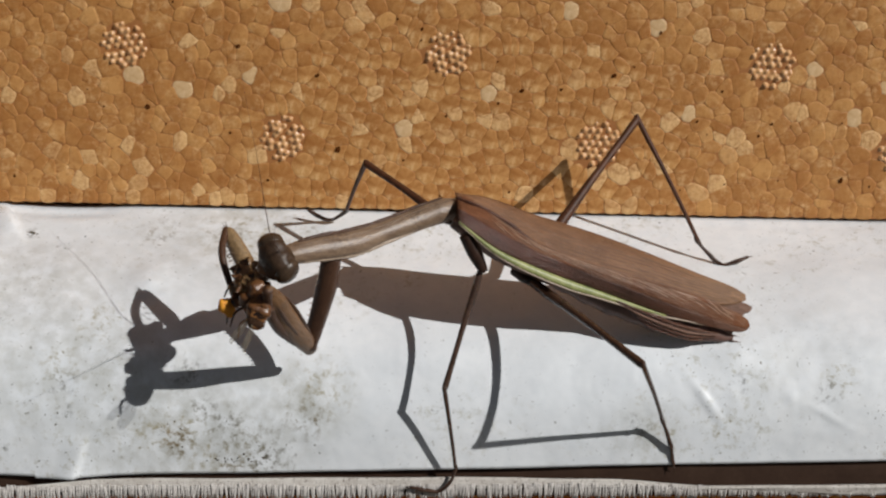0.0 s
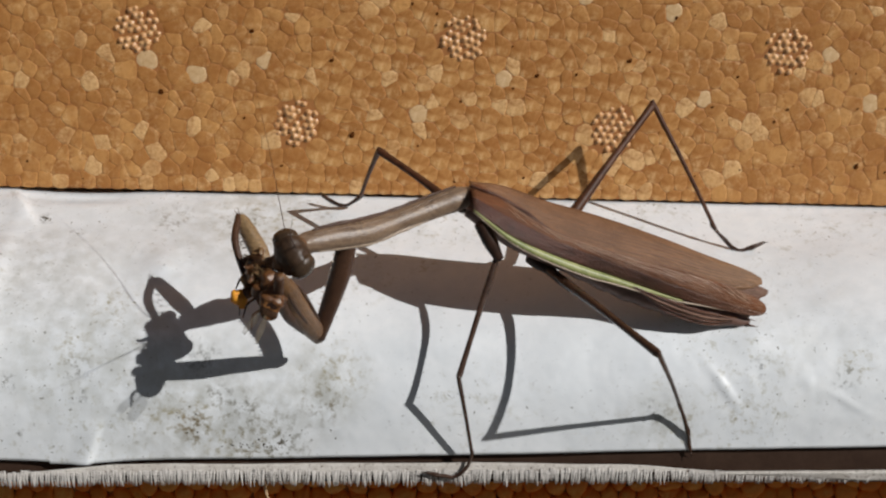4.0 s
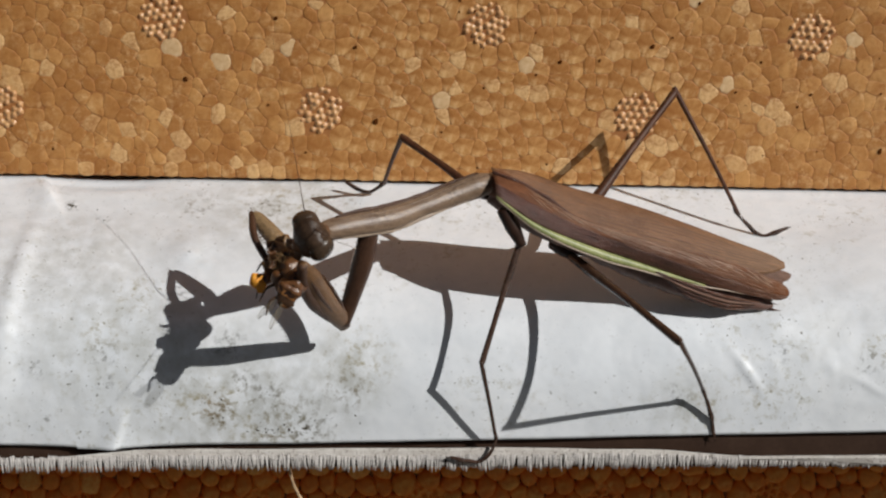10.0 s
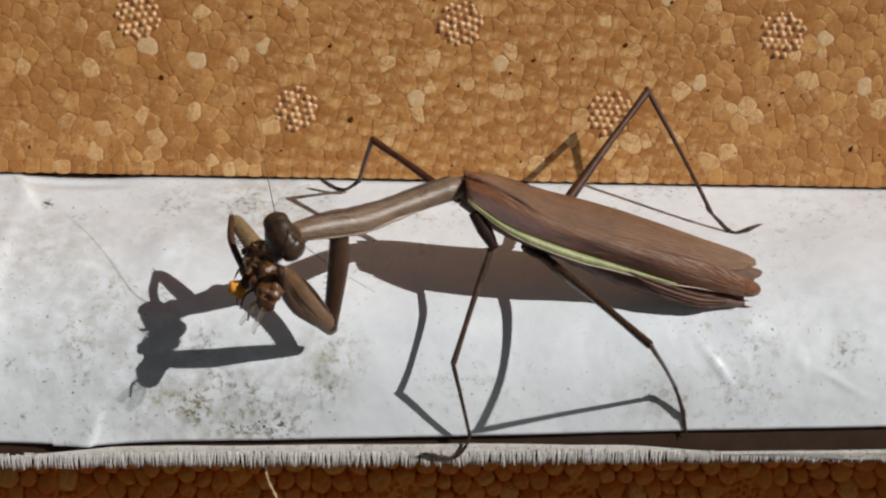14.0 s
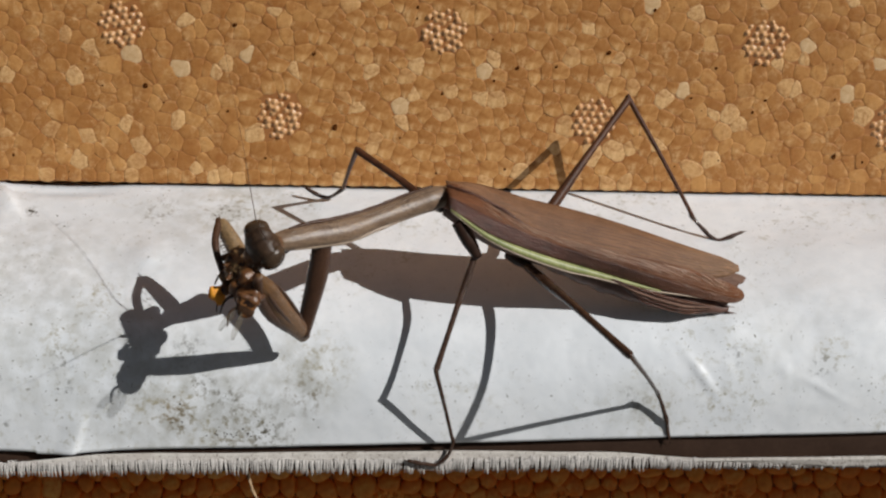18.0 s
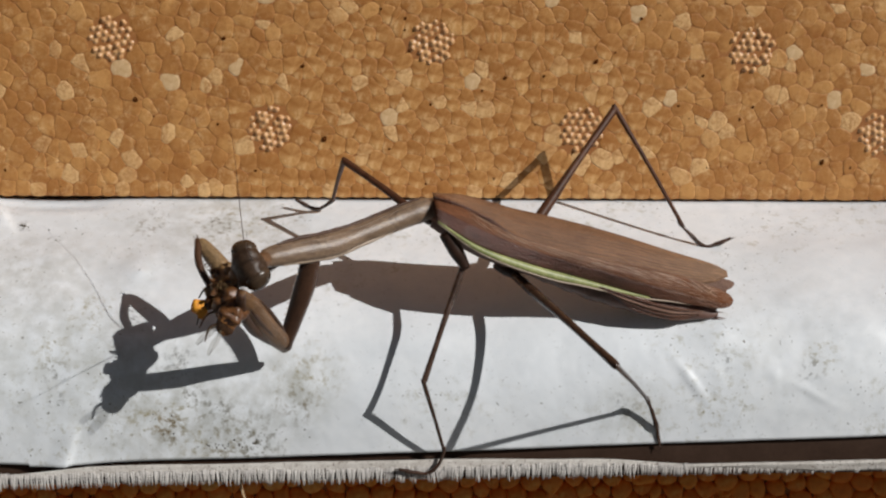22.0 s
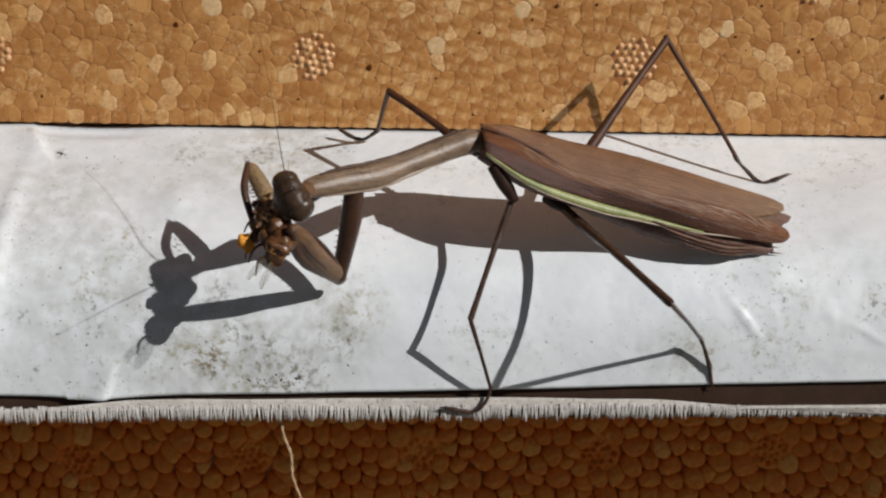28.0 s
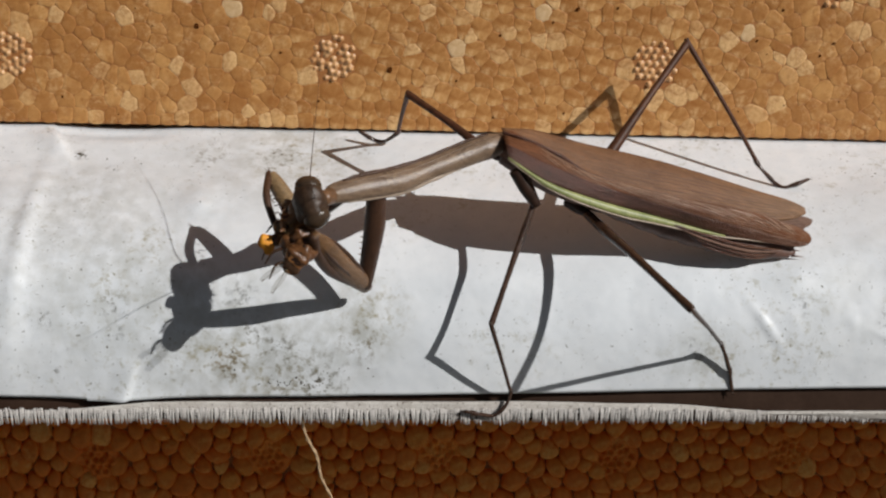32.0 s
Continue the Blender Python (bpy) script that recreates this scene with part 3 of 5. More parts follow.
# ---- foam walls of fused beads ----
def cells(xr, zr, pitch, rng, holes, jitter=0.34, sill=False):
    """Random packed cells (polygons in mm) over a rectangle, leaving round holes; returns (centre, polygon)."""
    pts = []
    row = 0
    z = zr[0] - 2 * pitch
    while z < zr[1] + 2 * pitch:
        x = xr[0] - 2 * pitch + (pitch / 2 if row % 2 else 0)
        while x < xr[1] + 2 * pitch:
            px, pz = x + rng.uniform(-1, 1) * jitter * pitch, z + rng.uniform(-1, 1) * jitter * pitch
            if sill and pz < zr[0] + 2.5:
                x += pitch
                continue
            if not any((px - hx) ** 2 + (pz - hz) ** 2 < (hr + 0.25 * pitch) ** 2 for hx, hz, hr in holes):
                pts.append((px, pz))
            x += pitch
        z += pitch * 0.866
        row += 1
    x = xr[0]
    while sill and x < xr[1]:                                    # a row of upright beads along the lower edge
        pts.append((x, zr[0] + rng.uniform(0.8, 1.25)))
        x += rng.uniform(2.1, 3.3)
    for hx, hz, hr in holes:                                     # a ring of cells lines each hole
        pts += [(hx + 0.45 * hr * math.cos(a), hz + 0.45 * hr * math.sin(a), 1) for a in [k * math.pi / 3 for k in range(6)]]
    P = np.array([p[:2] for p in pts])
    out = []
    for i, p in enumerate(pts):
        if len(p) == 3 or not (xr[0] <= p[0] <= xr[1] and zr[0] - pitch <= p[1] <= zr[1]):
            continue
        d2 = ((P - P[i]) ** 2).sum(1)
        near = np.argsort(d2)[1:22]
        poly = [(-2.2 * pitch, -2.2 * pitch), (2.2 * pitch, -2.2 * pitch), (2.2 * pitch, 2.2 * pitch), (-2.2 * pitch, 2.2 * pitch)]
        cuts = [(P[j][0] - p[0], P[j][1] - p[1], d2[j] / 2) for j in near]
        cuts += [(0, -1, p[1] - zr[0]), (0, 1, zr[1] - p[1])]
        for a, b, c in cuts:
            nxt = []
            for q0, q1 in zip(poly, poly[1:] + poly[:1]):
                s0, s1 = a * q0[0] + b * q0[1] - c, a * q1[0] + b * q1[1] - c
                if s0 <= 0:
                    nxt.append(q0)
                if s0 * s1 < 0:
                    f = s0 / (s0 - s1)
                    nxt.append((q0[0] + (q1[0] - q0[0]) * f, q0[1] + (q1[1] - q0[1]) * f))
            poly = nxt
            if len(poly) < 3:
                break
        if len(poly) >= 3:
            area = 0.5 * abs(sum(q0[0] * q1[1] - q1[0] * q0[1] for q0, q1 in zip(poly, poly[1:] + poly[:1])))
            if area > 0.5:
                out.append((p, poly))
    return out


def bead_mesh(poly, proud, depth, rng, gap, curve, soft, lean, circ):
    """A domed bead over a polygon: rounded rim, nearly flat or convex face. Local mm: x along, y out is minus, z up."""
    cx = sum(q[0] for q in poly) / len(poly)
    cz = sum(q[1] for q in poly) / len(poly)
    pts = [q0 for q0, q1 in zip(poly, poly[1:] + poly[:1]) if math.hypot(q1[0] - q0[0], q1[1] - q0[1]) > 0.12]
    if len(pts) < 3:
        pts = list(poly)
    for cut in (soft, 0.25):                                      # rounded corners
        pts = [(q0[0] * (1 - f) + q1[0] * f, q0[1] * (1 - f) + q1[1] * f) for q0, q1 in zip(pts, pts[1:] + pts[:1]) for f in (cut, 1 - cut)]
    mean = sum(math.hypot(x - cx, z - cz) for x, z in pts) / len(pts)
    pts = [(x + (cx + (x - cx) * mean / max(0.1, math.hypot(x - cx, z - cz)) - x) * circ, z + (cz + (z - cz) * mean / max(0.1, math.hypot(x - cx, z - cz)) - z) * circ) for x, z in pts]
    bias = (-0.16, 0.22) if curve > 0.6 else (0.0, 0.0)
    tilt = (bias[0] + rng.uniform(-1, 1) * lean, bias[1] + rng.uniform(-1, 1) * lean)
    rings = [(1.0 - gap, depth), (0.95 - gap, curve * 0.58), (0.80 - gap, curve * 0.25), (0.48, curve * 0.06)]
    verts, faces = [], []
    n = len(pts)
    for f, d in rings:
        for x, z in pts:
            lx, lz = (x - cx) * f, (z - cz) * f
            verts.append(((cx + lx) * MM, (-proud + d + lx * tilt[0] + lz * tilt[1]) * MM, (cz + lz) * MM))
    verts.append((cx * MM, -proud * MM, cz * MM))
    for r in range(len(rings) - 1):
        for k in range(n):
            faces.append((r * n + k, r * n + (k + 1) % n, (r + 1) * n + (k + 1) % n, (r + 1) * n + k))
    o = (len(rings) - 1) * n
    for k in range(n):
        faces.append((o + k, o + (k + 1) % n, len(verts) - 1))
    return verts, faces


def vent_mark(x, z, y, parent, sign, r, seed, mat):
    """A moulded steam-vent mark: a disc of small nubs (sign 1) or pits (sign -1)."""
    rng = random.Random(seed)
    turn = rng.uniform(0, 1)
    nubs = []
    for i in range(-4, 5):
        for j in range(-4, 5):
            a, b = (i + 0.5 * (j % 2)) * 1.42, j * 1.23
            px, pz = a * math.cos(turn) - b * math.sin(turn), a * math.sin(turn) + b * math.cos(turn)
            if px * px + pz * pz < (r - 0.55) ** 2:
                nubs.append((px + rng.uniform(-0.2, 0.2), pz + rng.uniform(-0.2, 0.2), rng.uniform(0.6, 1.3)))
    n = 44
    rows = []
    for j in range(n + 1):
        row = []
        for i in range(n + 1):
            # square grid mapped to a disc
            a, b = 2 * i / n - 1, 2 * j / n - 1
            px, pz = r * 1.12 * a * math.sqrt(1 - b * b / 2), r * 1.12 * b * math.sqrt(1 - a * a / 2)
            h = sum(k * math.exp(-(((px - nx) ** 2 + (pz - nz) ** 2) / (0.27 if sign > 0 else 0.22))) for nx, nz, k in nubs)
            h = min(1.0, h)
            out = -0.32 + 0.86 * h if sign > 0 else 0.2 - 1.3 * h - 1.6 * max(0.0, math.hypot(px, pz) / r - 0.6)
            rim = math.hypot(px, pz) / r
            if rim > 0.98:
                out = min(out, -0.2) if sign > 0 else out - 14.0 * (rim - 0.98)
            elif sign < 0:
                out += 0.6 * noise.noise(Vector((x + px * 0.8, z + pz * 0.8, 0)))
            row.append(Vector((x + px, y * 1000 - out, z + pz)) * MM)
        rows.append(row)
    bm = bmesh.new()
    sheet(bm, rows)
    return put("vent_mark", bm, mat, parent)


def foam_wall(name, label, y, xr, zr, block, holes, pales, sign, pitch, seed, focus, curve, proud, mat, depth, gap, soft, lean, jitter, circ, sill):
    """A foam box wall at y (m): a solid block, beads on its face, vent marks, and a few pale beads."""
    rng = random.Random(seed)
    bm = bmesh.new()
    box(bm, block[0], block[1])
    wall = put(name, bm, FOAM_BACK, None, smooth=False)
    tagged(wall, label, "hive wall", kind="structure")
    for k, (hx, hz, hr) in enumerate(holes):
        vent_mark(hx, hz, y, wall, sign, hr, seed * 50 + k, FOAM_NUB if sign > 0 else mat)
    got = cells(xr, zr, pitch, rng, [(hx, hz, hr if sign > 0 else hr - 1.3) for hx, hz, hr in holes], jitter, sill)
    got.sort(key=lambda g: (g[0][0] - focus[0]) ** 2 + 3.0 * (g[0][1] - focus[1]) ** 2)
    rest_v, rest_f = [], []
    pale_ids = set()
    for wx, wz in pales:
        pale_ids.add(min(range(len(got)), key=lambda i: (got[i][0][0] - wx) ** 2 + (got[i][0][1] - wz) ** 2))
    for i, (p, poly) in enumerate(got):
        v, f = bead_mesh(poly, proud * rng.uniform(0.0, 2.0), depth, rng, 0.005 + gap * rng.uniform(0.2, 1.6), curve * rng.uniform(0.7, 1.3), soft * rng.uniform(0.5, 1.4), lean, 0.8 if i in pale_ids else circ)
        if i in pale_ids:
            ob = raw("bead", v, f, FOAM_PALE, wall, True)
            ob.location = (p[0] * MM, y, p[1] * MM)
            tagged(ob, "paler bead")
        elif i < 300:
            ob = raw("bead", v, f, mat, wall, True)
            ob.location = (p[0] * MM, y, p[1] * MM)
        else:
            o = len(rest_v)
            rest_v += [(a + p[0] * MM, b + y, c + p[1] * MM) for a, b, c in v]
            rest_f += [tuple(o + q for q in face) for face in f]
    ob = raw("beads", rest_v, rest_f, mat, wall, True)
    tagged(ob, "fused ochre foam beads", kind="stuff")
    if sign > 0:                                                 # flat dark lumps laid on for the shade in small holes between beads
        for hx, hz, hr in PIT_SHADES:
            bm = bmesh.new()
            blob(bm, Vector((hx * MM, y - 0.00001, hz * MM)), ((1, 0.3, 0.2), (0, 1, 0), (0, 0, 1)), (hr * MM, 0.00012, hr * rng.uniform(0.6, 1.1) * MM), seg=8, rings=5, lump=0.4)
            put("pit", bm, PIT_SHADE, wall)
    return wall


PIT_SHADES = [(-53.9, 19.3, 0.5), (-19.3, 12.1, 0.62), (-39, 14.8, 0.35), (30.5, 26.8, 0.6), (13.9, 23.7, 0.5), (-23.1, 25.7, 0.5), (-37.4, 30.7, 0.5), (73.1, 8.3, 0.62), (59.5, 18.5, 0.45), (45.9, 18.7, 0.4)]
_r = random.Random(77)
PIT_SHADES += [(_r.uniform(-80, 80), _r.uniform(2, 46), _r.uniform(0.15, 0.36)) for k in range(46)]


def build_walls():
    upper = foam_wall("hive_wall_upper", "ochre foam hive wall of fused beads with vent marks", 0.0, (-94, 94), (0.95, 53.0),
                      ((-0.25, 0.00009, 0.00105), (0.25, 0.40, 0.24)),
                      [(-29.6, 14.0, 4.4), (0.4, 30.2, 4.4), (58.7, 29.3, 4.4), (28.2, 14.1, 4.4), (-58.0, 30.4, 4.4), (83.5, 13.6, 4.4), (-88, 13.5, 4.4)],
                      [(-36.5, 24.8), (37.8, 33.9), (66.3, 28.7), (-47.5, 22), (44.0, 21.5), (79, 25), (-8.6, 17.5), (9, 22.6), (-56, 24), (74, 21), (-5, 41), (22, 38.5), (-30, 40)], 1, 2.95, 3, (5, 12), 0.085, 0.022, FOAM, 0.10, -0.035, 0.18, 0.03, 0.46, 0.22, True)
    upper.rotation_euler = (0, 0.0215, 0)
    foam_wall("hive_wall_lower", "shaded foam hive wall of rounded beads below the ledge, its colour lifted", -0.0120, (-102, 102), (-69.0, -36.0),
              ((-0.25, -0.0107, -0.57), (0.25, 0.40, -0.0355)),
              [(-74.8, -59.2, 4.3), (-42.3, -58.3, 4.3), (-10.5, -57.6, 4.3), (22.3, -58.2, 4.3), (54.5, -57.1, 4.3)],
              [], -1, 3.75, 4, (0, -50), 1.2, 0.38, FOAM_LIFTED, 1.9, -0.02, 0.26, 0.15, 0.4, 0.46, False)


# ---- the mantis ----
def M(u, v, w):
    """A place by mm along the ledge, up across the view and out towards the viewer."""
    return (U * u + V * v + Wd * w) * MM


BASE = M(14, -26, 28)
mantis = new("praying_mantis")
mantis.location = BASE
tagged(mantis, "brown praying mantis with green wing stripe eating a bee", "insect")


def local(p):
    return Vector(p) - BASE


def pts(*uvw):
    return [local(M(*q)) for q in uvw]


def mpart(name, bm, mat, parent=None, label=""):
    return put(name, bm, mat, parent or mantis, label)


DORSAL = (V * 0.55 + Wd * 0.83).normalized()

# trunk: abdomen under the wings, thorax under the wing bases
J0, T0 = local(M(1.2, 0.5, 36)), local(M(50.6, -17.0, 30))
bm = bmesh.new()
tube(bm, pts((1.5, -2.2, 33.5), (9, -6.5, 33), (18, -10.0, 31.5), (28, -14.2, 30.5), (38, -18.0, 29.5), (45, -20.0, 28.8), (48.6, -20.6, 28.4)),
     [r * MM for r in (2.4, 3.2, 3.5, 3.7, 3.0, 1.7, 0.5)], n=60, seg=18, flat=0.8, side=DORSAL)
for v in bm.verts:                                               # ringed segments
    s = (v.co - J0).dot((T0 - J0).normalized()) / MM
    if s > 14:
        v.co += (v.co - (J0 + (T0 - J0).normalized() * s * MM)).normalized() * 0.12 * MM * math.sin(s * 1.5)
abdomen = mpart("abdomen", bm, ABDOMEN, label="ringed pinkish-brown abdomen")
bm = bmesh.new()
for du, dv in ((47.6, -20.2), (48.0, -21.2)):
    cone(bm, local(M(du, dv, 28.6)), local(M(du + 2.2, dv - 0.3, 28.6)), 0.22 * MM)
mpart("cercus", bm, ABDOMEN, abdomen)


def wing(name, outer, inner, bulge, mat, label, veins, vein_from=0.12, t=0.00012, rows=46, dark=0.0, vein_mat=None):
    """A wing surface between two edge curves, arched outwards, with raised veins."""
    a, b = smooth_path(pts(*outer), rows), smooth_path(pts(*inner), rows)

    def at(i, f, lift=0.0):
        p = a[i].lerp(b[i], f)
        wdt = (a[i] - b[i]).length
        return p + DORSAL * (bulge * wdt * 4 * f * (1 - f) + lift)
    nv = 14
    bm = bmesh.new()
    lo = lambda i: dark * (1.25 - 0.75 * i / rows) if dark else 0.0
    sheet(bm, [[at(i, lo(i) + (1 - lo(i)) * k / nv, 0.00010 * noise.noise(Vector((i * 0.33, k * 0.8, veins)))) for k in range(nv + 1)] for i in range(rows)])
    ob = thick(mpart(name, bm, mat, abdomen, label), t, 0.0)
    if dark:                                                     # dark leathery field beside the green edge
        bm = bmesh.new()
        sheet(bm, [[at(i, lo(i) * 1.02 * k / 8, 0.00016 * noise.noise(Vector((i * 0.6, k * 0.9, 3))) + 0.00003) for k in range(9)] for i in range(rows)])
        thick(put("costal_field", bm, WING_DARK, ob), t, 0.0)
        tagged(ob.children[0], "dark rough wing margin")
        rg, bm = random.Random(61), bmesh.new()                  # slanting veinlets between the long veins
        for i in range(6, 33):
            for top in (0.93, 0.72):
                i0, f0, drop = i + rg.choice((0, 0, 1)), top + rg.uniform(-0.05, 0.03), rg.uniform(0.16, 0.24)
                path = [at(i0 + k, f0 - drop * k / 2, 0.00013) for k in range(3)]
                tube(bm, path, [0.02 * MM, 0.06 * MM, 0.07 * MM, 0.02 * MM], n=8, seg=5, lump=0.3)
        tagged(put("veinlet", bm, VEINLET, ob, "fine pale slanting veinlets"), kind="stuff")
    for k in range(veins):
        f = (k + 0.6) / veins
        start = int(rows * (vein_from + 0.10 * abs(math.sin(k * 2.3))))
        bm = bmesh.new()
        path = [at(i, min(0.98, max(0.02, 1 - (1 - f) * (0.5 + 0.5 * i / rows))), 0.00003) for i in range(start, rows - 1 - (k % 3), 3)]
        tube(bm, path, [0.03 * MM, 0.07 * MM, 0.075 * MM, 0.05 * MM], n=len(path) * 2, seg=5)
        put("wing_vein", bm, vein_mat or VEIN, ob)
    return ob


wing("hindwing", [(20, -13.5, 34), (34, -18.6, 31.5), (44, -20.4, 29.3), (48.0, -20.8, 28.6)],
     [(20, -8, 34.5), (34, -11.5, 32), (45, -14.2, 30), (51.0, -15.4, 29.5)], 0.10, WING_UNDER, "folded brown hindwing", 5, 0.05)
wing("hindwing", [(28, -9.2, 33.0), (38, -11.8, 31.4), (46, -13.9, 29.9), (50.0, -14.8, 29.3), (51.5, -15.4, 29.1)],
     [(28, -12.0, 33.4), (38, -14.6, 31.8), (46, -16.6, 30.3), (50.2, -16.6, 29.5), (51.4, -15.9, 29.1)], 0.08, WING_UNDER, "folded brown hindwing", 4, 0.3)
wing("forewing", [(1.0, 1.4, 35.2), (7, 0.7, 34), (14, -1.5, 33), (22.5, -3.7, 32), (31, -6.3, 31), (41, -9.8, 30), (47.5, -12.0, 29.2), (50.3, -13.4, 29)],
     [(1.6, -0.6, 36.5), (8, -4.6, 36), (16, -8.2, 35.6), (24, -11, 34.6), (33, -13, 33.2), (41, -14.8, 31.7), (47, -15.3, 30.2), (50.4, -14.4, 29.2)],
     0.10, WING_FAR, "pale brown forewing", 9)
wing("forewing", [(1.8, -3.3, 41.0), (8.3, -7.65, 40.6), (16.5, -10.9, 38.4), (24.9, -13.55, 36.1), (36.2, -17.1, 33.3), (43, -18.7, 31.8), (47.8, -19.6, 30.7), (50.2, -19.5, 30.1), (51.0, -18.8, 29.9)],
     [(1.3, 0.3, 36.8), (5.8, -1.0, 38), (10, -3.8, 38), (14.7, -6.6, 37.7), (27, -10.3, 36), (41.5, -13.8, 33.2), (48, -16.2, 31.2), (50.4, -17.4, 30.2), (51.05, -18.4, 29.9)],
     0.13, WING, "brown forewing", 11, dark=0.36, vein_mat=VEIN_PALE)
bm = bmesh.new()                                                 # raised dark fold at the near wing's inner edge
tube(bm, pts((1.3, 0.6, 37.0), (5.2, -0.9, 38.2), (10.2, -3.5, 38.3), (14.2, -6.3, 38.0), (20.5, -8.6, 37.0), (27, -10.4, 36.2), (36, -12.6, 34.4)), [q * MM for q in (0.30, 0.34, 0.30, 0.2, 0.1, 0.06)], n=50, seg=8, lump=0.4)
mpart("wing_ridge", bm, WING_DARK, abdomen, "dark raised wing fold")
# green costal stripe
a = smooth_path(pts((1.8, -3.4, 41.05), (8.3, -7.75, 40.65), (16.5, -11.0, 38.45), (24.9, -13.65, 36.15), (36.2, -17.2, 33.35), (43, -18.6, 31.8), (46.5, -19.2, 30.9)), 50)
bm = bmesh.new()
wide = (0.4, 1.05, 1.5, 1.6, 0.95, 0.05, 0.03, 0.02)
sheet(bm, [[p + (V * -0.86 + Wd * 0.10) * (f * lerp_list(wide, i / 49) * MM) + DORSAL * (0.25 * MM * 4 * f * (1 - f) if f > 0 else 0.9 * f * MM) for f in (-0.45, 0, 0.25, 0.5, 0.75, 1)] for i, p in enumerate(a[:34])])
thick(mpart("costal_stripe", bm, GREEN, abdomen, "bright green wing-edge stripe"), 0.00012, 0.0)
bm = bmesh.new()
path = [p + (V * -0.9 + Wd * 0.05) * (lerp_list(wide, i / 49) * MM) for i, p in enumerate(a)]
tube(bm, path[::3], [0.14 * MM, 0.2 * MM, 0.1 * MM], n=40, seg=6)
mpart("wing_edge", bm, PRON_RIM, abdomen, "cream wing edge")
# folds of the hindwing below the stripe
for k, (v0, w0, mat) in enumerate(((0.0, 0.9, WING_DARK), (-0.9, 0.6, WING_UNDER), (-1.7, 0.2, WING_DARK), (-2.4, -0.2, WING_DARK))):
    bm = bmesh.new()
    tube(bm, pts((26 + k, -14.4 + v0 * 0.3, 35.0 + w0), (33, -17.0 + v0 * 0.7, 33.6 + w0), (40, -19.2 + v0 * 0.75, 31.6 + w0), (46 - k * 0.4, -20.1 + v0 * 0.35, 30.0 + w0)), [q * MM for q in (0.1, 0.3, 0.36, 0.12)], n=30, seg=7, lump=0.5)
    mpart("hindwing_fold", bm, mat, abdomen, "dark hindwing fold" if mat is WING_DARK else "tan hindwing fold")
# wing-base hump
bm = bmesh.new()
blob(bm, local(M(2.2, -1.4, 35.0)), (U, V, Wd), [q * MM for q in (2.6, 2.4, 2.2)], lump=0.12)
mpart("wing_base", bm, WING, abdomen, "dark wing hinge")
for q, r in (((-11.6, -3.4, 25.3), 0.5), ((-10.4, -3.8, 24.8), 0.34)):
    bm = bmesh.new()
    blob(bm, Vector(q) * MM, (U, V, Wd), [r * 1.3 * MM, r * 0.8 * MM, r * 0.8 * MM], seg=12, rings=8, lump=0.6)
    mpart("hinge_plate", bm, PRON, abdomen, "pale wing hinge plate")

# pronotum
N0 = local(M(-24.9, -8.2, 48.0))
bm = bmesh.new()
tube(bm, pts((1.8, -0.9, 35.4), (-1.5, -1.6, 36.4), (-4.6, -2.7, 37.6), (-10.8, -5.0, 40.6), (-15.2, -6.6, 43.0), (-20.4, -7.5, 45.8), (-24.0, -8.2, 47.7), (-25.6, -8.6, 48.5)),
     [r * MM for r in (1.5, 2.25, 2.05, 2.0, 2.35, 2.2, 1.85, 1.5)], n=48, seg=18, flat=0.85, side=DORSAL)
pronotum = mpart("pronotum", bm, PRON, label="long grey-brown glossy pronotum")
bm = bmesh.new()                                                 # keel along its back
keel = smooth_path(pts((0.5, -0.8, 36), (-4.6, -2.5, 37.6), (-10.8, -5.0, 40.6), (-15.2, -6.5, 43.0), (-20.4, -7.4, 45.8), (-24.0, -8.1, 47.7)), 24)
rk = (1.85, 1.82, 1.7, 1.9, 1.82, 1.5)
RIM = (2.0, 2.0, 1.95, 2.25, 2.1, 1.7)


def under(i):
    """From the pronotum's axis down to its lower edge."""
    d = (keel[min(i + 1, 23)] - keel[max(i - 1, 0)]).cross(Wd).normalized()
    return ((d if d.dot(V) < 0 else -d) + Wd * 0.45).normalized()


tube(bm, [p + DORSAL * (lerp_list(rk, i / 23) * MM) for i, p in enumerate(keel)], [0.05 * MM, 0.10 * MM, 0.12 * MM, 0.05 * MM], n=40, seg=6)
mpart("keel", bm, PRON, pronotum)
bm = bmesh.new()                                                 # pale lower rim
tube(bm, [p + under(i) * (lerp_list(RIM, i / 23) * MM) for i, p in enumerate(keel)][1:-1], [0.15 * MM, 0.3 * MM, 0.34 * MM, 0.4 * MM, 0.25 * MM], n=40, seg=7, lump=0.5)
mpart("rim", bm, PRON_RIM, pronotum, "pale lower rim")
bm = bmesh.new()                                                 # dark upper edge
tube(bm, [p - (under(i) - Wd * 0.75).normalized() * (lerp_list(RIM, i / 23) * 0.93 * MM) for i, p in enumerate(keel)][1:-1], [0.15 * MM, 0.3 * MM, 0.34 * MM, 0.42 * MM, 0.25 * MM], n=40, seg=7, lump=0.4)
mpart("upper_edge", bm, COXA, pronotum, "dark upper edge")
bm = bmesh.new()
rng = random.Random(3)
for i in range(26):                                              # warts on the rim, pale and enlarged to stand for sun glints too
    f = rng.uniform(0.1, 0.95)
    p = keel[int(f * 23)]
    blob(bm, p + under(int(f * 23)) * (lerp_list(RIM, f) * 1.12 * MM), (U, V, Wd), [0.17 * MM] * 3, seg=6, rings=4)
mpart("rim_tubercles", bm, SPINE, pronotum)
bm = bmesh.new()
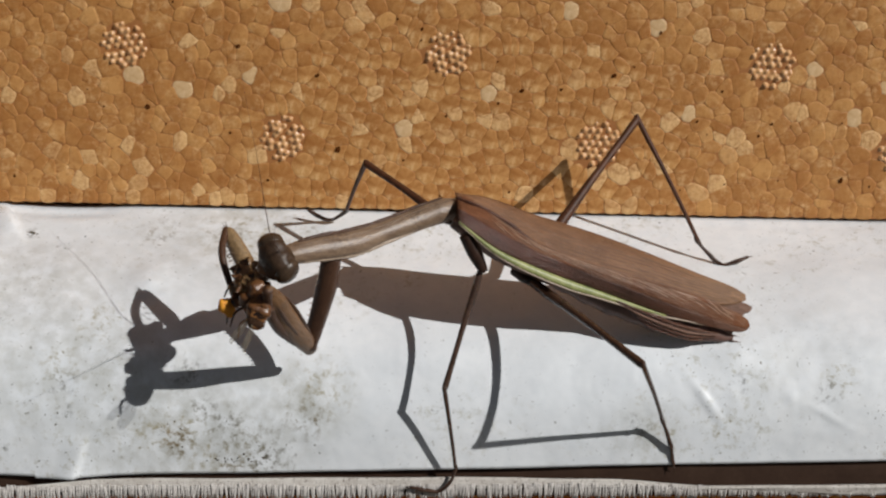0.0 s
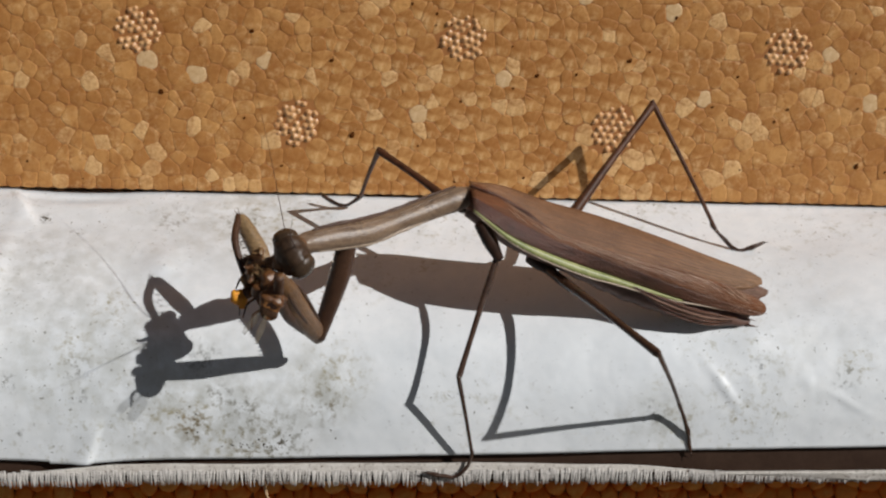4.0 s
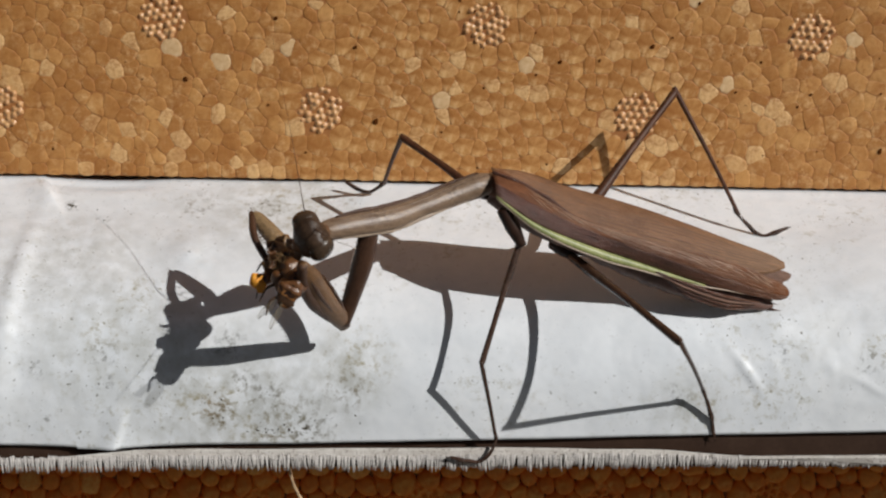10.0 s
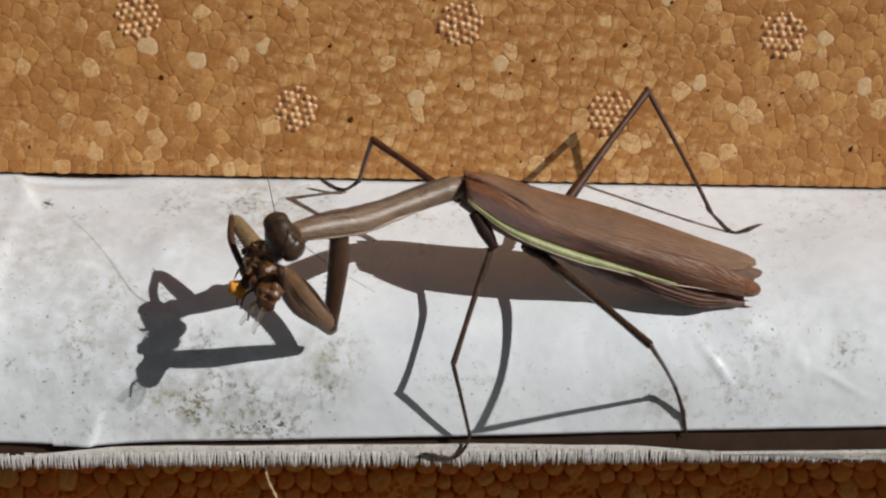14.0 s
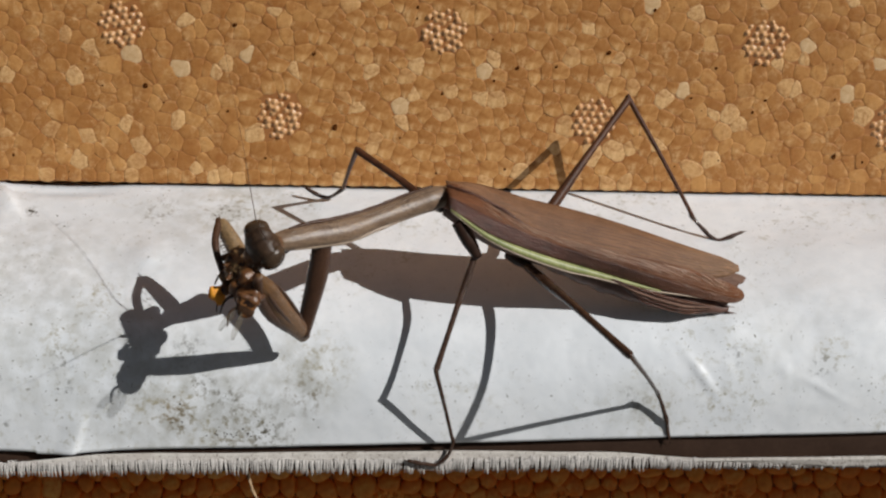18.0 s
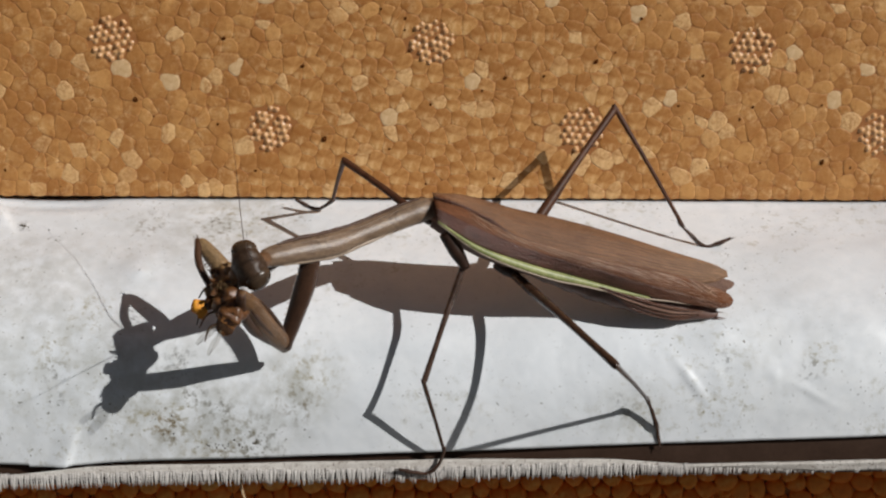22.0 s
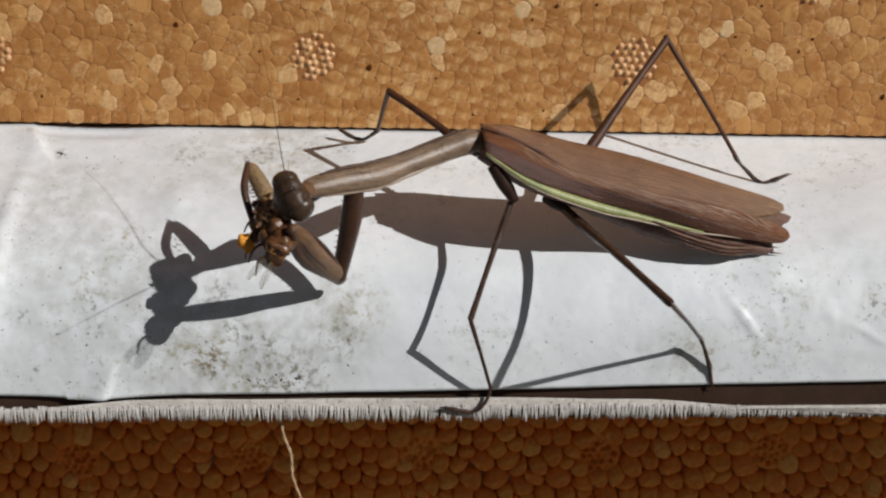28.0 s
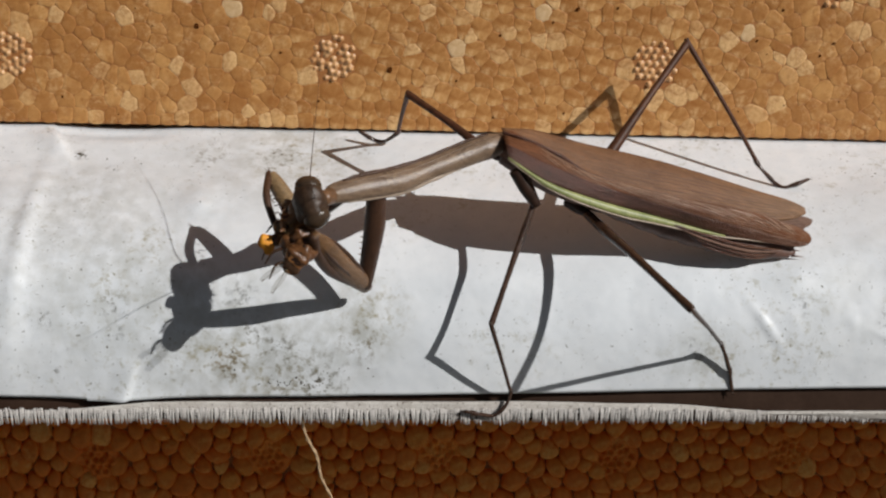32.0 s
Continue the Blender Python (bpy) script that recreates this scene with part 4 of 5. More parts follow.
tube(bm, pts((-24.9, -8.5, 47.9), (-26.6, -9.2, 50.8)), [1.4 * MM, 1.2 * MM], n=5, seg=12)
mpart("neck", bm, MOUTH, pronotum)

# head
H0 = local(M(-26.8, -9.2, 52.0))
EA = (U * 0.53 - V * 0.82 + Wd * 0.18).normalized()              # from far eye to near eye
FA = (-U * 0.80 - V * 0.42 - Wd * 0.42).normalized()             # face points to the prey
FA = (FA - EA * FA.dot(EA)).normalized()
TA = EA.cross(FA)
bm = bmesh.new()
blob(bm, H0 + FA * 0.35 * MM, (EA, TA, FA), [q * MM for q in (3.75, 2.2, 2.7)], seg=32, rings=24, lump=0.12, taper=0.12)
head = mpart("head", bm, HEAD, label="dark brown triangular head")
for sgn in (-1, 1):
    bm = bmesh.new()
    blob(bm, H0 + EA * ((2.45 if sgn > 0 else -2.7) * MM) - FA * 0.1 * MM + TA * 0.2 * MM, (EA + FA * (0.25 * sgn), TA, FA), [q * MM for q in ((1.7, 2.05, 2.15) if sgn > 0 else (1.65, 1.9, 2.0))], seg=24, rings=16)
    mpart("eye", bm, EYE, head, "glossy brown compound eye")
    bm = bmesh.new()
    for q in range(3):
        o = H0 + FA * 2.6 * MM + EA * (0.7 * sgn * MM)
        tube(bm, [o, o + FA * (1.0 + 0.3 * q) * MM + EA * (sgn * (0.4 + 0.35 * q)) * MM, o + FA * (1.9 + 0.2 * q) * MM + EA * (sgn * 0.2) * MM], [0.28 * MM, 0.24 * MM, 0.1 * MM], n=8, seg=7)
    mpart("palps", bm, MOUTH, head)
bm = bmesh.new()
blob(bm, H0 + FA * 2.8 * MM, (EA, TA, FA), [q * MM for q in (1.25, 1.0, 1.3)], lump=0.1)
mpart("mandibles", bm, MOUTH, head, "dark chewing mouthparts")
A0 = local(M(-26.3, -8.2, 53.6))                                 # root of the antenna that swings
antennae = []
for root, path in ((Vector(), ((-28.0, -6.4, 51.4), (-29.0, -1.3, 52.2), (-30.8, 6.6, 50.0), (-32.9, 14.6, 47.6), (-34.6, 21.5, 46.0))),
                   (A0, ((-26.3, -8.2, 53.6), (-26.3, -7.0, 62.0), (-25.6, -5.8, 70.0), (-24.6, -4.2, 78.5)))):
    bm = bmesh.new()
    tube(bm, [p - root for p in pts(*path)], [0.085 * MM, 0.065 * MM, 0.042 * MM, 0.028 * MM, 0.018 * MM], n=36, seg=5)
    antennae.append(mpart("antenna", bm, LEG, head, "hair-thin antenna"))
REST = (U * 1.7 + V * 4.0 + Wd * 24.9).normalized()
ASIDE = REST.rotation_difference((U * 13.3 - V * 8.2 + Wd * 17.3).normalized()).to_matrix().to_4x4()

# near foreleg
C0, E0, F0 = local(M(-18.7, -9.2, 44.4)), local(M(-20.8, -24.2, 37.5)), local(M(-26.9, -14.2, 55.5))


def spines(bm, a, b, direction, count, length, r=0.12, spread=0.0, seed=1):
    rg = random.Random(seed)
    for i in range(count):
        f = (i + 0.5) / count
        p = a.lerp(b, f)
        d = (Vector(direction) + Vector((rg.uniform(-1, 1), rg.uniform(-1, 1), rg.uniform(-1, 1))) * spread).normalized()
        cone(bm, p, p + d * (length * (0.7 + 0.6 * ((i * 7) % 5) / 4) * MM), r * MM, 5)


bm = bmesh.new()
tube(bm, [C0 + V * 0.0006, C0.lerp(E0, 0.3) + U * 0.0003, C0.lerp(E0, 0.7) + U * 0.0002, E0], [1.55 * MM, 1.7 * MM, 1.4 * MM, 1.2 * MM], n=26, seg=14, flat=0.8, side=Wd)
coxa_n = mpart("foreleg_coxa", bm, COXA, label="dark brown coxa with a row of pale spines")
bm = bmesh.new()
off = -U * 1.45 * MM + Wd * 0.5 * MM
spines(bm, C0 + off * 0.95, E0 + off * 0.72, -U + Wd * 0.4, 15, 0.55, 0.14)
mpart("coxa_spines", bm, SPINE, coxa_n)
bm = bmesh.new()
side = (F0 - E0).cross(Wd).normalized()
tube(bm, [E0 - (F0 - E0) * 0.06, E0.lerp(F0, 0.12), E0.lerp(F0, 0.45) + side * -0.0003, E0.lerp(F0, 0.8), F0], [1.05 * MM, 1.65 * MM, 1.9 * MM, 1.6 * MM, 0.85 * MM], n=30, seg=16, flat=0.6, side=Wd)
femur_n = mpart("foreleg_femur", bm, RAPTOR, label="brown streaked raptorial femur")
bm = bmesh.new()                                                 # sharp ridge between the femur's two facets
tube(bm, [E0.lerp(F0, 0.02) + Wd * 0.0006, E0.lerp(F0, 0.3) + Wd * 0.00155 + side * -0.0002, E0.lerp(F0, 0.6) + Wd * 0.0016 + side * -0.0003, E0.lerp(F0, 0.9) + Wd * 0.0009], [0.2 * MM, 0.34 * MM, 0.34 * MM, 0.15 * MM], n=24, seg=7, lump=0.2)
for s0 in (-1, 1):
    tube(bm, [E0.lerp(F0, 0.05) + side * (s0 * 0.0012), E0.lerp(F0, 0.35) + side * (s0 * 0.0019 - 0.0002), E0.lerp(F0, 0.7) + side * (s0 * 0.0018 - 0.0001), F0 + side * (s0 * 0.0007)], [0.22 * MM, 0.28 * MM, 0.26 * MM, 0.12 * MM], n=24, seg=7, lump=0.3)
put("femur_ridge", bm, COXA, femur_n, "dark femur edges")
bm = bmesh.new()
inward = ((F0 - E0).normalized().cross(Wd)).normalized()
if inward.dot(U) > 0:
    inward = -inward
spines(bm, E0.lerp(F0, 0.25) + inward * 1.3 * MM, F0 + inward * 0.8 * MM, inward - V * 0.3, 11, 1.3, 0.17, 0.25, 4)
mpart("femur_spines", bm, COXA, femur_n)
bm = bmesh.new()
B0, K0 = E0.lerp(F0, 0.72) + inward * 1.7 * MM, E0.lerp(F0, 0.16) + inward * 1.3 * MM
tube(bm, [F0, B0, E0.lerp(F0, 0.45) + inward * 1.9 * MM, K0], [0.8 * MM, 1.0 * MM, 1.1 * MM, 0.6 * MM], n=26, seg=10)
spines(bm, B0, K0, -V - U * 0.4, 9, 0.9, 0.13, 0.3, 8)
mpart("foreleg_tibia", bm, COXA, femur_n, "dark toothed tibia folded on the femur")

# far foreleg
CF0, EF0, R0 = local(M(-24.0, -8.3, 42.0)), local(M(-30.8, -13.3, 41.0)), local(M(-36.4, -6.1, 38.0))
bm = bmesh.new()
tube(bm, [CF0, CF0.lerp(EF0, 0.5), EF0], [1.4 * MM, 1.5 * MM, 1.1 * MM], n=20, seg=12)
coxa_f = mpart("foreleg_coxa", bm, COXA)
bm = bmesh.new()
tube(bm, [EF0, EF0.lerp(R0, 0.3), EF0.lerp(R0, 0.65), EF0.lerp(R0, 0.9), R0], [1.05 * MM, 1.55 * MM, 1.4 * MM, 1.1 * MM, 0.7 * MM], n=30, seg=14, flat=0.75, side=Wd)
femur_f = mpart("foreleg_femur", bm, RAPTOR_FAR, label="olive-tan raptorial femur")
bm = bmesh.new()
KF = local(M(-32.9, -16.6, 44.5))
bend = local(M(-36.1, -10.2, 42.0))
tube(bm, [R0 + U * -0.0002, bend, KF], [0.6 * MM, 0.62 * MM, 0.5 * MM], n=18, seg=10)
cone(bm, KF, KF + (U * 0.9 - V * 1.6) * MM, 0.3 * MM)
spines(bm, R0.lerp(bend, 0.4), KF, -U * 0.6 + Wd * 0.3 - V * 0.1, 5, 1.2, 0.12, 0.5, 5)
spines(bm, R0.lerp(bend, 0.3), KF, U + Wd * 0.2, 9, 1.1, 0.12, 0.25, 6)
cone(bm, R0, R0 + (V * 1.3 - U * 0.5) * MM, 0.16 * MM)
cone(bm, R0, R0 + (V * 0.9 - U * 1.1) * MM, 0.14 * MM)
mpart("foreleg_tibia", bm, COXA, femur_f, "dark toothed tibia")
bm = bmesh.new()
spines(bm, EF0.lerp(R0, 0.35) + (V * -0.5 - U * 1.0) * MM, EF0.lerp(R0, 0.9) + (V * -0.6 - U * 0.7) * MM, -U - V * 0.7, 8, 1.1, 0.13, 0.25, 7)
mpart("femur_spines", bm, RAPTOR, femur_f)

# walking legs: hip, knee, ankle, then tarsus points
LEGS = {
    "middle near": [(5.8, -10.6, 37.6), (-0.65, -30.0, 40.0), (2.1, -42.6, 31.4), (1.2, -44.9, 31.3), (-0.7, -46.4, 31.0), (-3.0, -46.2, 31.0), (-5.5, -45.7, 31.2)],
    "hind near": [(13.7, -12.2, 31.5), (29.46, -26.0, 55.5), (36.1, -34.4, 34.2), (37.7, -38.4, 31.2), (38.3, -41.0, 29.7), (38.6, -42.4, 29.4)],
    "hind far": [(16.4, -6.8, 25.5), (34.07, 16.2, 14.8), (45.4, -5.2, 13.0), (48.9, -8.9, 13.4), (51.3, -8.5, 13.7), (53.9, -7.6, 13.6)],
    "middle far": [(-0.2, -3.0, 30.5), (-14.43, 7.4, 21.3), (-17.6, 0.6, 6.0), (-20.3, -0.9, 4.6), (-22.5, -0.3, 4.8), (-24.5, 0.9, 5.0)],
}
LEG_R = {"middle near": (0.58, 0.46, 0.40, 0.30), "hind near": (0.88, 0.62, 0.46, 0.33), "hind far": (0.95, 0.62, 0.5, 0.36), "middle far": (0.75, 0.6, 0.48, 0.34)}
leg_obs = {}
for key, chain in LEGS.items():
    kind = key.split()[0]
    hip, knee, ankle, *toes = pts(*chain)
    ra, rb, rc, rd = [q * MM for q in LEG_R[key]]
    bm = bmesh.new()
    mid = hip.lerp(knee, 0.5) + DORSAL * 0.0003
    tube(bm, [hip, hip.lerp(knee, 0.25), mid, knee.lerp(hip, 0.06), knee], [ra * 0.85, ra, (ra + rb) / 2, rb * 0.95, rb * 1.15, rb * 0.8], n=30, seg=12, flat=0.85, side=Wd)
    femur = mpart(kind + "_femur", bm, LEG_NEAR if key.endswith("near") else LEG, label="thin dark brown walking-leg femur")
    bm = bmesh.new()
    tube(bm, [knee + (ankle - knee) * -0.03, knee.lerp(ankle, 0.1), knee.lerp(ankle, 0.55) + DORSAL * 0.0004, ankle], [rc * 0.9, rc, rd * 1.05, rd], n=24, seg=10)
    spines(bm, knee.lerp(ankle, 0.5), ankle, -V + Wd * 0.4, 5, 0.6, 0.07, 0.6, 2)
    tibia = mpart(kind + "_tibia", bm, LEG_NEAR if key.endswith("near") else LEG, label="slender dark tibia")
    bm = bmesh.new()
    tube(bm, [ankle.lerp(knee, 0.07), ankle, *toes], [rd * 0.9, rd * 1.1, rd * 0.95, rd * 1.2, rd * 1.0, rd * 1.15, rd * 0.9], n=6 * len(toes) + 4, seg=9, lump=0.5)
    end, prev = toes[-1], toes[-2]
    d = (end - prev).normalized()
    for sgn in (-1, 1):
        cone(bm, end, end + d * 0.9 * MM + Wd * (sgn * 0.5 * MM) - DORSAL * 0.3 * MM, 0.14 * MM)
    mpart(kind + "_tarsus", bm, LEG_NEAR, label="dark jointed foot gripping the ledge")
    leg_obs[key] = (femur, tibia, hip, knee, ankle)
# hips: near coxae and trochanters ride on the trunk
for a0, a1, r0, r1 in (((3.0, -5.4, 39.6), (6.2, -11.3, 38.2), 1.2, 0.75), ((11.6, -10.8, 30.0), (14.4, -12.7, 32.6), 1.1, 0.8), ((1.0, -2.5, 32.5), (-0.4, -2.8, 30.3), 1.2, 0.7), ((14, -7.0, 29), (16.6, -6.7, 25.4), 1.3, 0.8)):
    bm = bmesh.new()
    tube(bm, pts(a0, a1), [r0 * MM, r0 * 1.05 * MM, r1 * MM], n=12, seg=12)
    mpart("coxa", bm, HIP_SHADE, abdomen, "brown hip joint with its shade in the colour")

# ---- the bee ----
BEE0 = M(-29.5, -16.5, 51.0)
bee = new("honeybee")
bee.location = BEE0
tagged(bee, "half-eaten brown honeybee gripped in the mantis's forelegs", "insect")


def bpts(*uvw):
    return [M(*q) - BEE0 for q in uvw]


bm = bmesh.new()
for q, r in (((-29.2, -14.9, 50.6), 2.0), ((-30.8, -16.2, 50.2), 1.5), ((-28.0, -16.4, 51.8), 1.6), ((-32.6, -16.0, 46.6), 1.2), ((-30.9, -17.6, 49.6), 1.1), ((-33.2, -16.8, 47.4), 0.9)):
    blob(bm, bpts(q)[0], (U, V, Wd), [r * MM, r * 0.9 * MM, r * 0.85 * MM], seg=18, rings=12, lump=0.45)
tagged(put("thorax", bm, BEE, bee, "torn red-brown furry thorax"), kind="stuff")
bm = bmesh.new()
rng = random.Random(11)
c = bpts((-30.2, -14.4, 49.2))[0]
for i in range(260):
    d = Vector((rng.gauss(0, 1), rng.gauss(0, 1), rng.gauss(0, 1))).normalized()
    p = c + Vector((d.x * 2.1, d.y * 2.0, d.z * 2.1)) * MM
    cone(bm, p, p + (d + Vector((rng.uniform(-1, 1), rng.uniform(-1, 1), rng.uniform(-1, 1))) * 0.5) * rng.uniform(0.5, 1.0) * MM, 0.06 * MM, 3)
put("fur", bm, BEE_FUZZ, bee, "short tan fur")
bm = bmesh.new()
for q, r in (((-30.6, -13.0, 48.6), 1.3), ((-31.8, -14.2, 47.2), 1.6), ((-32.4, -12.4, 45.4), 1.55), ((-31.9, -10.9, 43.6), 1.2), ((-33.2, -14.6, 46.4), 1.2)):
    blob(bm, bpts(q)[0], (U, V, Wd), [r * MM, r * 0.9 * MM, r * 0.85 * MM], seg=18, rings=12, lump=0.6)
put("flight_muscle", bm, BEE_TAN, bee, "torn tan flesh of the thorax")
BELLY = smooth_path(bpts((-28.0, -15.2, 51.2), (-28.5, -17.0, 52.4), (-29.4, -18.9, 52.6), (-30.4, -20.6, 51.8)), 41)
GIRTH = (1.4, 1.7, 1.9, 1.95, 1.9, 1.75, 1.5, 1.0, 0.3)
for k in range(8):
    bm = bmesh.new()
    seg0 = BELLY[k * 5:k * 5 + 8]
    tube(bm, [seg0[0], seg0[len(seg0) // 2], seg0[-1]], [GIRTH[k] * 0.97 * MM, (GIRTH[k] * 1.08 + GIRTH[k + 1]) / 2 * MM, GIRTH[k + 1] * 1.04 * MM], n=9, seg=18, flat=0.85, side=Wd, lump=0.35)
    amber = k in (4, 6)
    put("abdomen_ring", bm, BEE_BAND if amber else (BEE if k < 4 else BEE_DARK), bee, "amber band" if amber else "dark brown band")
bm = bmesh.new()
rng = random.Random(31)
for i in range(4):                                               # shreds torn open at the jaws
    p = bpts((-31.0 + rng.uniform(-1.6, 1.8), -12.6 + rng.uniform(-1.6, 0.8), 48.6 + rng.uniform(-0.6, 1.2)))[0]
    d = Vector((rng.uniform(-1, 1), rng.uniform(-0.6, 0.2), rng.uniform(-1, 0.6))).normalized()
    tube(bm, [p, p + d * 0.9 * MM, p + d * 1.5 * MM + Vector((rng.uniform(-1, 1), 0, rng.uniform(-1, 1))) * 0.6 * MM], [0.42 * MM, 0.34 * MM, 0.1 * MM], n=8, seg=7, lump=0.6)
tagged(put("torn_flesh", bm, BEE, bee, "torn brown flesh"), kind="stuff")
bm = bmesh.new()
blob(bm, bpts((-33.4, -11.6, 43.4))[0], (U, V, Wd), [q * MM for q in (1.1, 0.95, 0.9)], lump=0.5)
put("head", bm, BEE_DARK, bee, "dark bee head")
rng = random.Random(21)
for k, path in enumerate((((-32.6, -15.6, 46.6), (-34.4, -16.6, 46.4), (-34.9, -20.2, 46.0)), ((-30.8, -17, 50.3), (-32.9, -18.2, 50.6), (-33.8, -20.4, 50.6)),
                          ((-32.6, -14.5, 46.0), (-34.4, -14.4, 45.6), (-35.4, -16.0, 44.8)), ((-30.4, -19, 52.8), (-31.9, -20.0, 53.2), (-32.3, -22.2, 53.0)))):
    bm = bmesh.new()
    tube(bm, bpts(*path), [0.3 * MM, 0.22 * MM, 0.1 * MM], n=14, seg=7)
    for q in range(7):
        p = bpts(path[1])[0].lerp(bpts(path[2])[0], q / 12)
        cone(bm, p, p + Vector((rng.uniform(-1, 1), rng.uniform(-1, 1), rng.uniform(-1, 1))).normalized() * 0.7 * MM, 0.05 * MM, 3)
    put("leg", bm, BEE_DARK, bee, "hairy dark bee leg")
bm = bmesh.new()
blob(bm, bpts((-34.7, -17.5, 47.6))[0], (U * 0.9 + V * 0.25, V * 0.9 - U * 0.25, Wd), [q * MM for q in (0.95, 1.6, 0.9)], lump=0.8)
put("pollen_load", bm, POLLEN, bee, "orange pollen load")


def bee_wing(name, root, tip, width):
    a, b = bpts(root, tip)
    d = b - a
    s = (Wd * 0.95 + d.cross(Wd).normalized() * 0.3).normalized()         # the blade is turned edge-on, towards the sun
    edge = d.cross(s).normalized()
    bm = bmesh.new()
    rows = []
    for i in range(15):
        f = i / 14
        w = width * MM * (math.sin(math.pi * min(1, f * 0.92 + 0.05)) ** 0.6) * (0.35 + 0.65 * f)
        rows.append([a + d * f + s * (w * k / 4) + edge * (0.2 * MM * math.sin(f * 5 + k)) for k in range(-4, 5)])
    sheet(bm, rows)
    put(name, bm, CLEAR, bee, "clear veined bee wing")


bee_wing("wing", (-29.9, -18.2, 53.4), (-33.4, -22.8, 53.4), 1.8)
bee_wing("wing", (-29.6, -18.8, 53.6), (-31.4, -24.2, 53.4), 1.5)

# ---- a straw caught under the tape, and crumbs of dirt ----
bm = bmesh.new()
rng = random.Random(41)
stem = smooth_path([Vector(p) * MM for p in ((0, 0.6, 1.6), (0.1, 0.2, 0), (-0.2, 0, -4), (0.25, 0.2, -8), (-0.2, 0, -12), (0.3, 0.1, -17), (0, 0, -23), (0.4, 0.2, -30))], 60)
for turn in (0, 2.1, 4.2):                                       # three twisted strands
    tube(bm, [p + Vector((math.cos(i * 0.55 + turn), math.sin(i * 0.55 + turn), 0)) * 0.13 * MM for i, p in enumerate(stem)], [q * MM for q in (0.07, 0.11, 0.13, 0.12, 0.10, 0.06)], n=120, seg=5, lump=0.6)
for p in stem[6:]:                                               # loose fibres along it
    cone(bm, p, p + Vector((rng.uniform(-1, 1), rng.uniform(-0.6, 0.2), rng.uniform(-1, 0.6))).normalized() * rng.uniform(0.4, 0.9) * MM, 0.06 * MM, 3)
straw = tagged(put("dry_straw", bm, STRAW), "thin twisted dry straw hanging from the frayed tape", "straw")
# seconds and the straw's lean in degrees
SWING = [(0, 17), (8, 18), (16, 16), (24, 18), (27.5, 16.4), (28, 12.3), (28.5, 14), (29, 15.5), (29.5, 19.9), (30, 26.3), (30.5, 21.8), (31, 24.2), (31.5, 20.1), (32, 19.9)]


def crumbs():
    rng = random.Random(9)
    v, f = [], []

    def crumb(x, s, r):
        p, nn = film_point(x, s)
        a = U
        b = nn.cross(a)
        o = len(v)
        k = 6
        st, sq = rng.uniform(0, 6), rng.uniform(0.45, 1.0)
        for i in range(k):
            an = 2 * math.pi * i / k
            q = r * rng.uniform(0.6, 1.2) * MM
            ca, sa = math.cos(an) * q, math.sin(an) * q * sq
            v.append(p + a * (ca * math.cos(st) - sa * math.sin(st)) + b * (ca * math.sin(st) + sa * math.cos(st)) - nn * 0.00003)
        v.append(p + nn * (r * 0.55 * MM))
        f.extend((o + i, o + (i + 1) % k, o + k) for i in range(k))
    # clusters: x mm, s, spread x, spread s, count, size
    for x, s, sx, ss, c, r in ((-34, 0.14, 12, 0.06, 60, 0.13), (-73.8, 0.15, 0.7, 0.009, 46, 0.32), (-67.5, 0.225, 0.6, 0.012, 14, 0.28), (-43, 0.84, 3.5, 0.06, 90, 0.16), (-46, 0.88, 1.0, 0.02, 26, 0.24), (-50, 0.94, 6, 0.02, 30, 0.16), (-36, 0.965, 9, 0.012, 70, 0.16), (-48, 0.5, 14, 0.18, 60, 0.09),
                               (-29, 0.93, 5.0, 0.025, 55, 0.22), (-21, 0.78, 4, 0.05, 45, 0.13), (-62, 0.5, 11, 0.2, 50, 0.12), (-50, 0.62, 5, 0.1, 14, 0.15),
                               (36, 0.8, 2.5, 0.06, 22, 0.15), (55, 0.6, 12, 0.1, 40, 0.11), (58, 0.82, 10, 0.06, 30, 0.11), (20, 0.6, 14, 0.12, 24, 0.1),
                               (62, 0.35, 10, 0.1, 24, 0.09), (-10, 0.55, 15, 0.15, 26, 0.1), (-75, 0.8, 5, 0.1, 20, 0.14), (-36, 0.72, 10, 0.08, 40, 0.11), (-12, 0.9, 8, 0.04, 25, 0.11), (-35, 0.962, 2.4, 0.006, 70, 0.26), (-30, 0.955, 1.6, 0.012, 60, 0.26), (-43.6, 0.895, 0.8, 0.02, 34, 0.24), (-40.2, 0.81, 1.0, 0.015, 26, 0.2), (-36, 0.86, 1.6, 0.008, 24, 0.22), (-74.8, 0.77, 1.2, 0.012, 22, 0.2), (-63, 0.82, 0.7, 0.012, 12, 0.2), (-52, 0.13, 4, 0.03, 60, 0.14), (-39, 0.15, 2.5, 0.02, 40, 0.18), (-50, 0.10, 5, 0.04, 44, 0.2), (-33, 0.12, 7, 0.05, 50, 0.19), (-66, 0.15, 3, 0.03, 14, 0.26), (-24, 0.12, 3, 0.03, 18, 0.2), (-58, 0.36, 6, 0.08, 22, 0.2)):
        for i in range(int(c * 0.7)):
            q = rng.gauss(s, ss)
            if 0.03 < q < 0.97:
                crumb(rng.gauss(x, sx), q, r * 1.3 * rng.uniform(0.4, 1.9))
    ob = raw("dirt_crumbs", v, f, DIRT)
    tagged(ob, "scattered dark specks of dirt on the film", "dirt", kind="stuff")


crumbs()
build_walls()


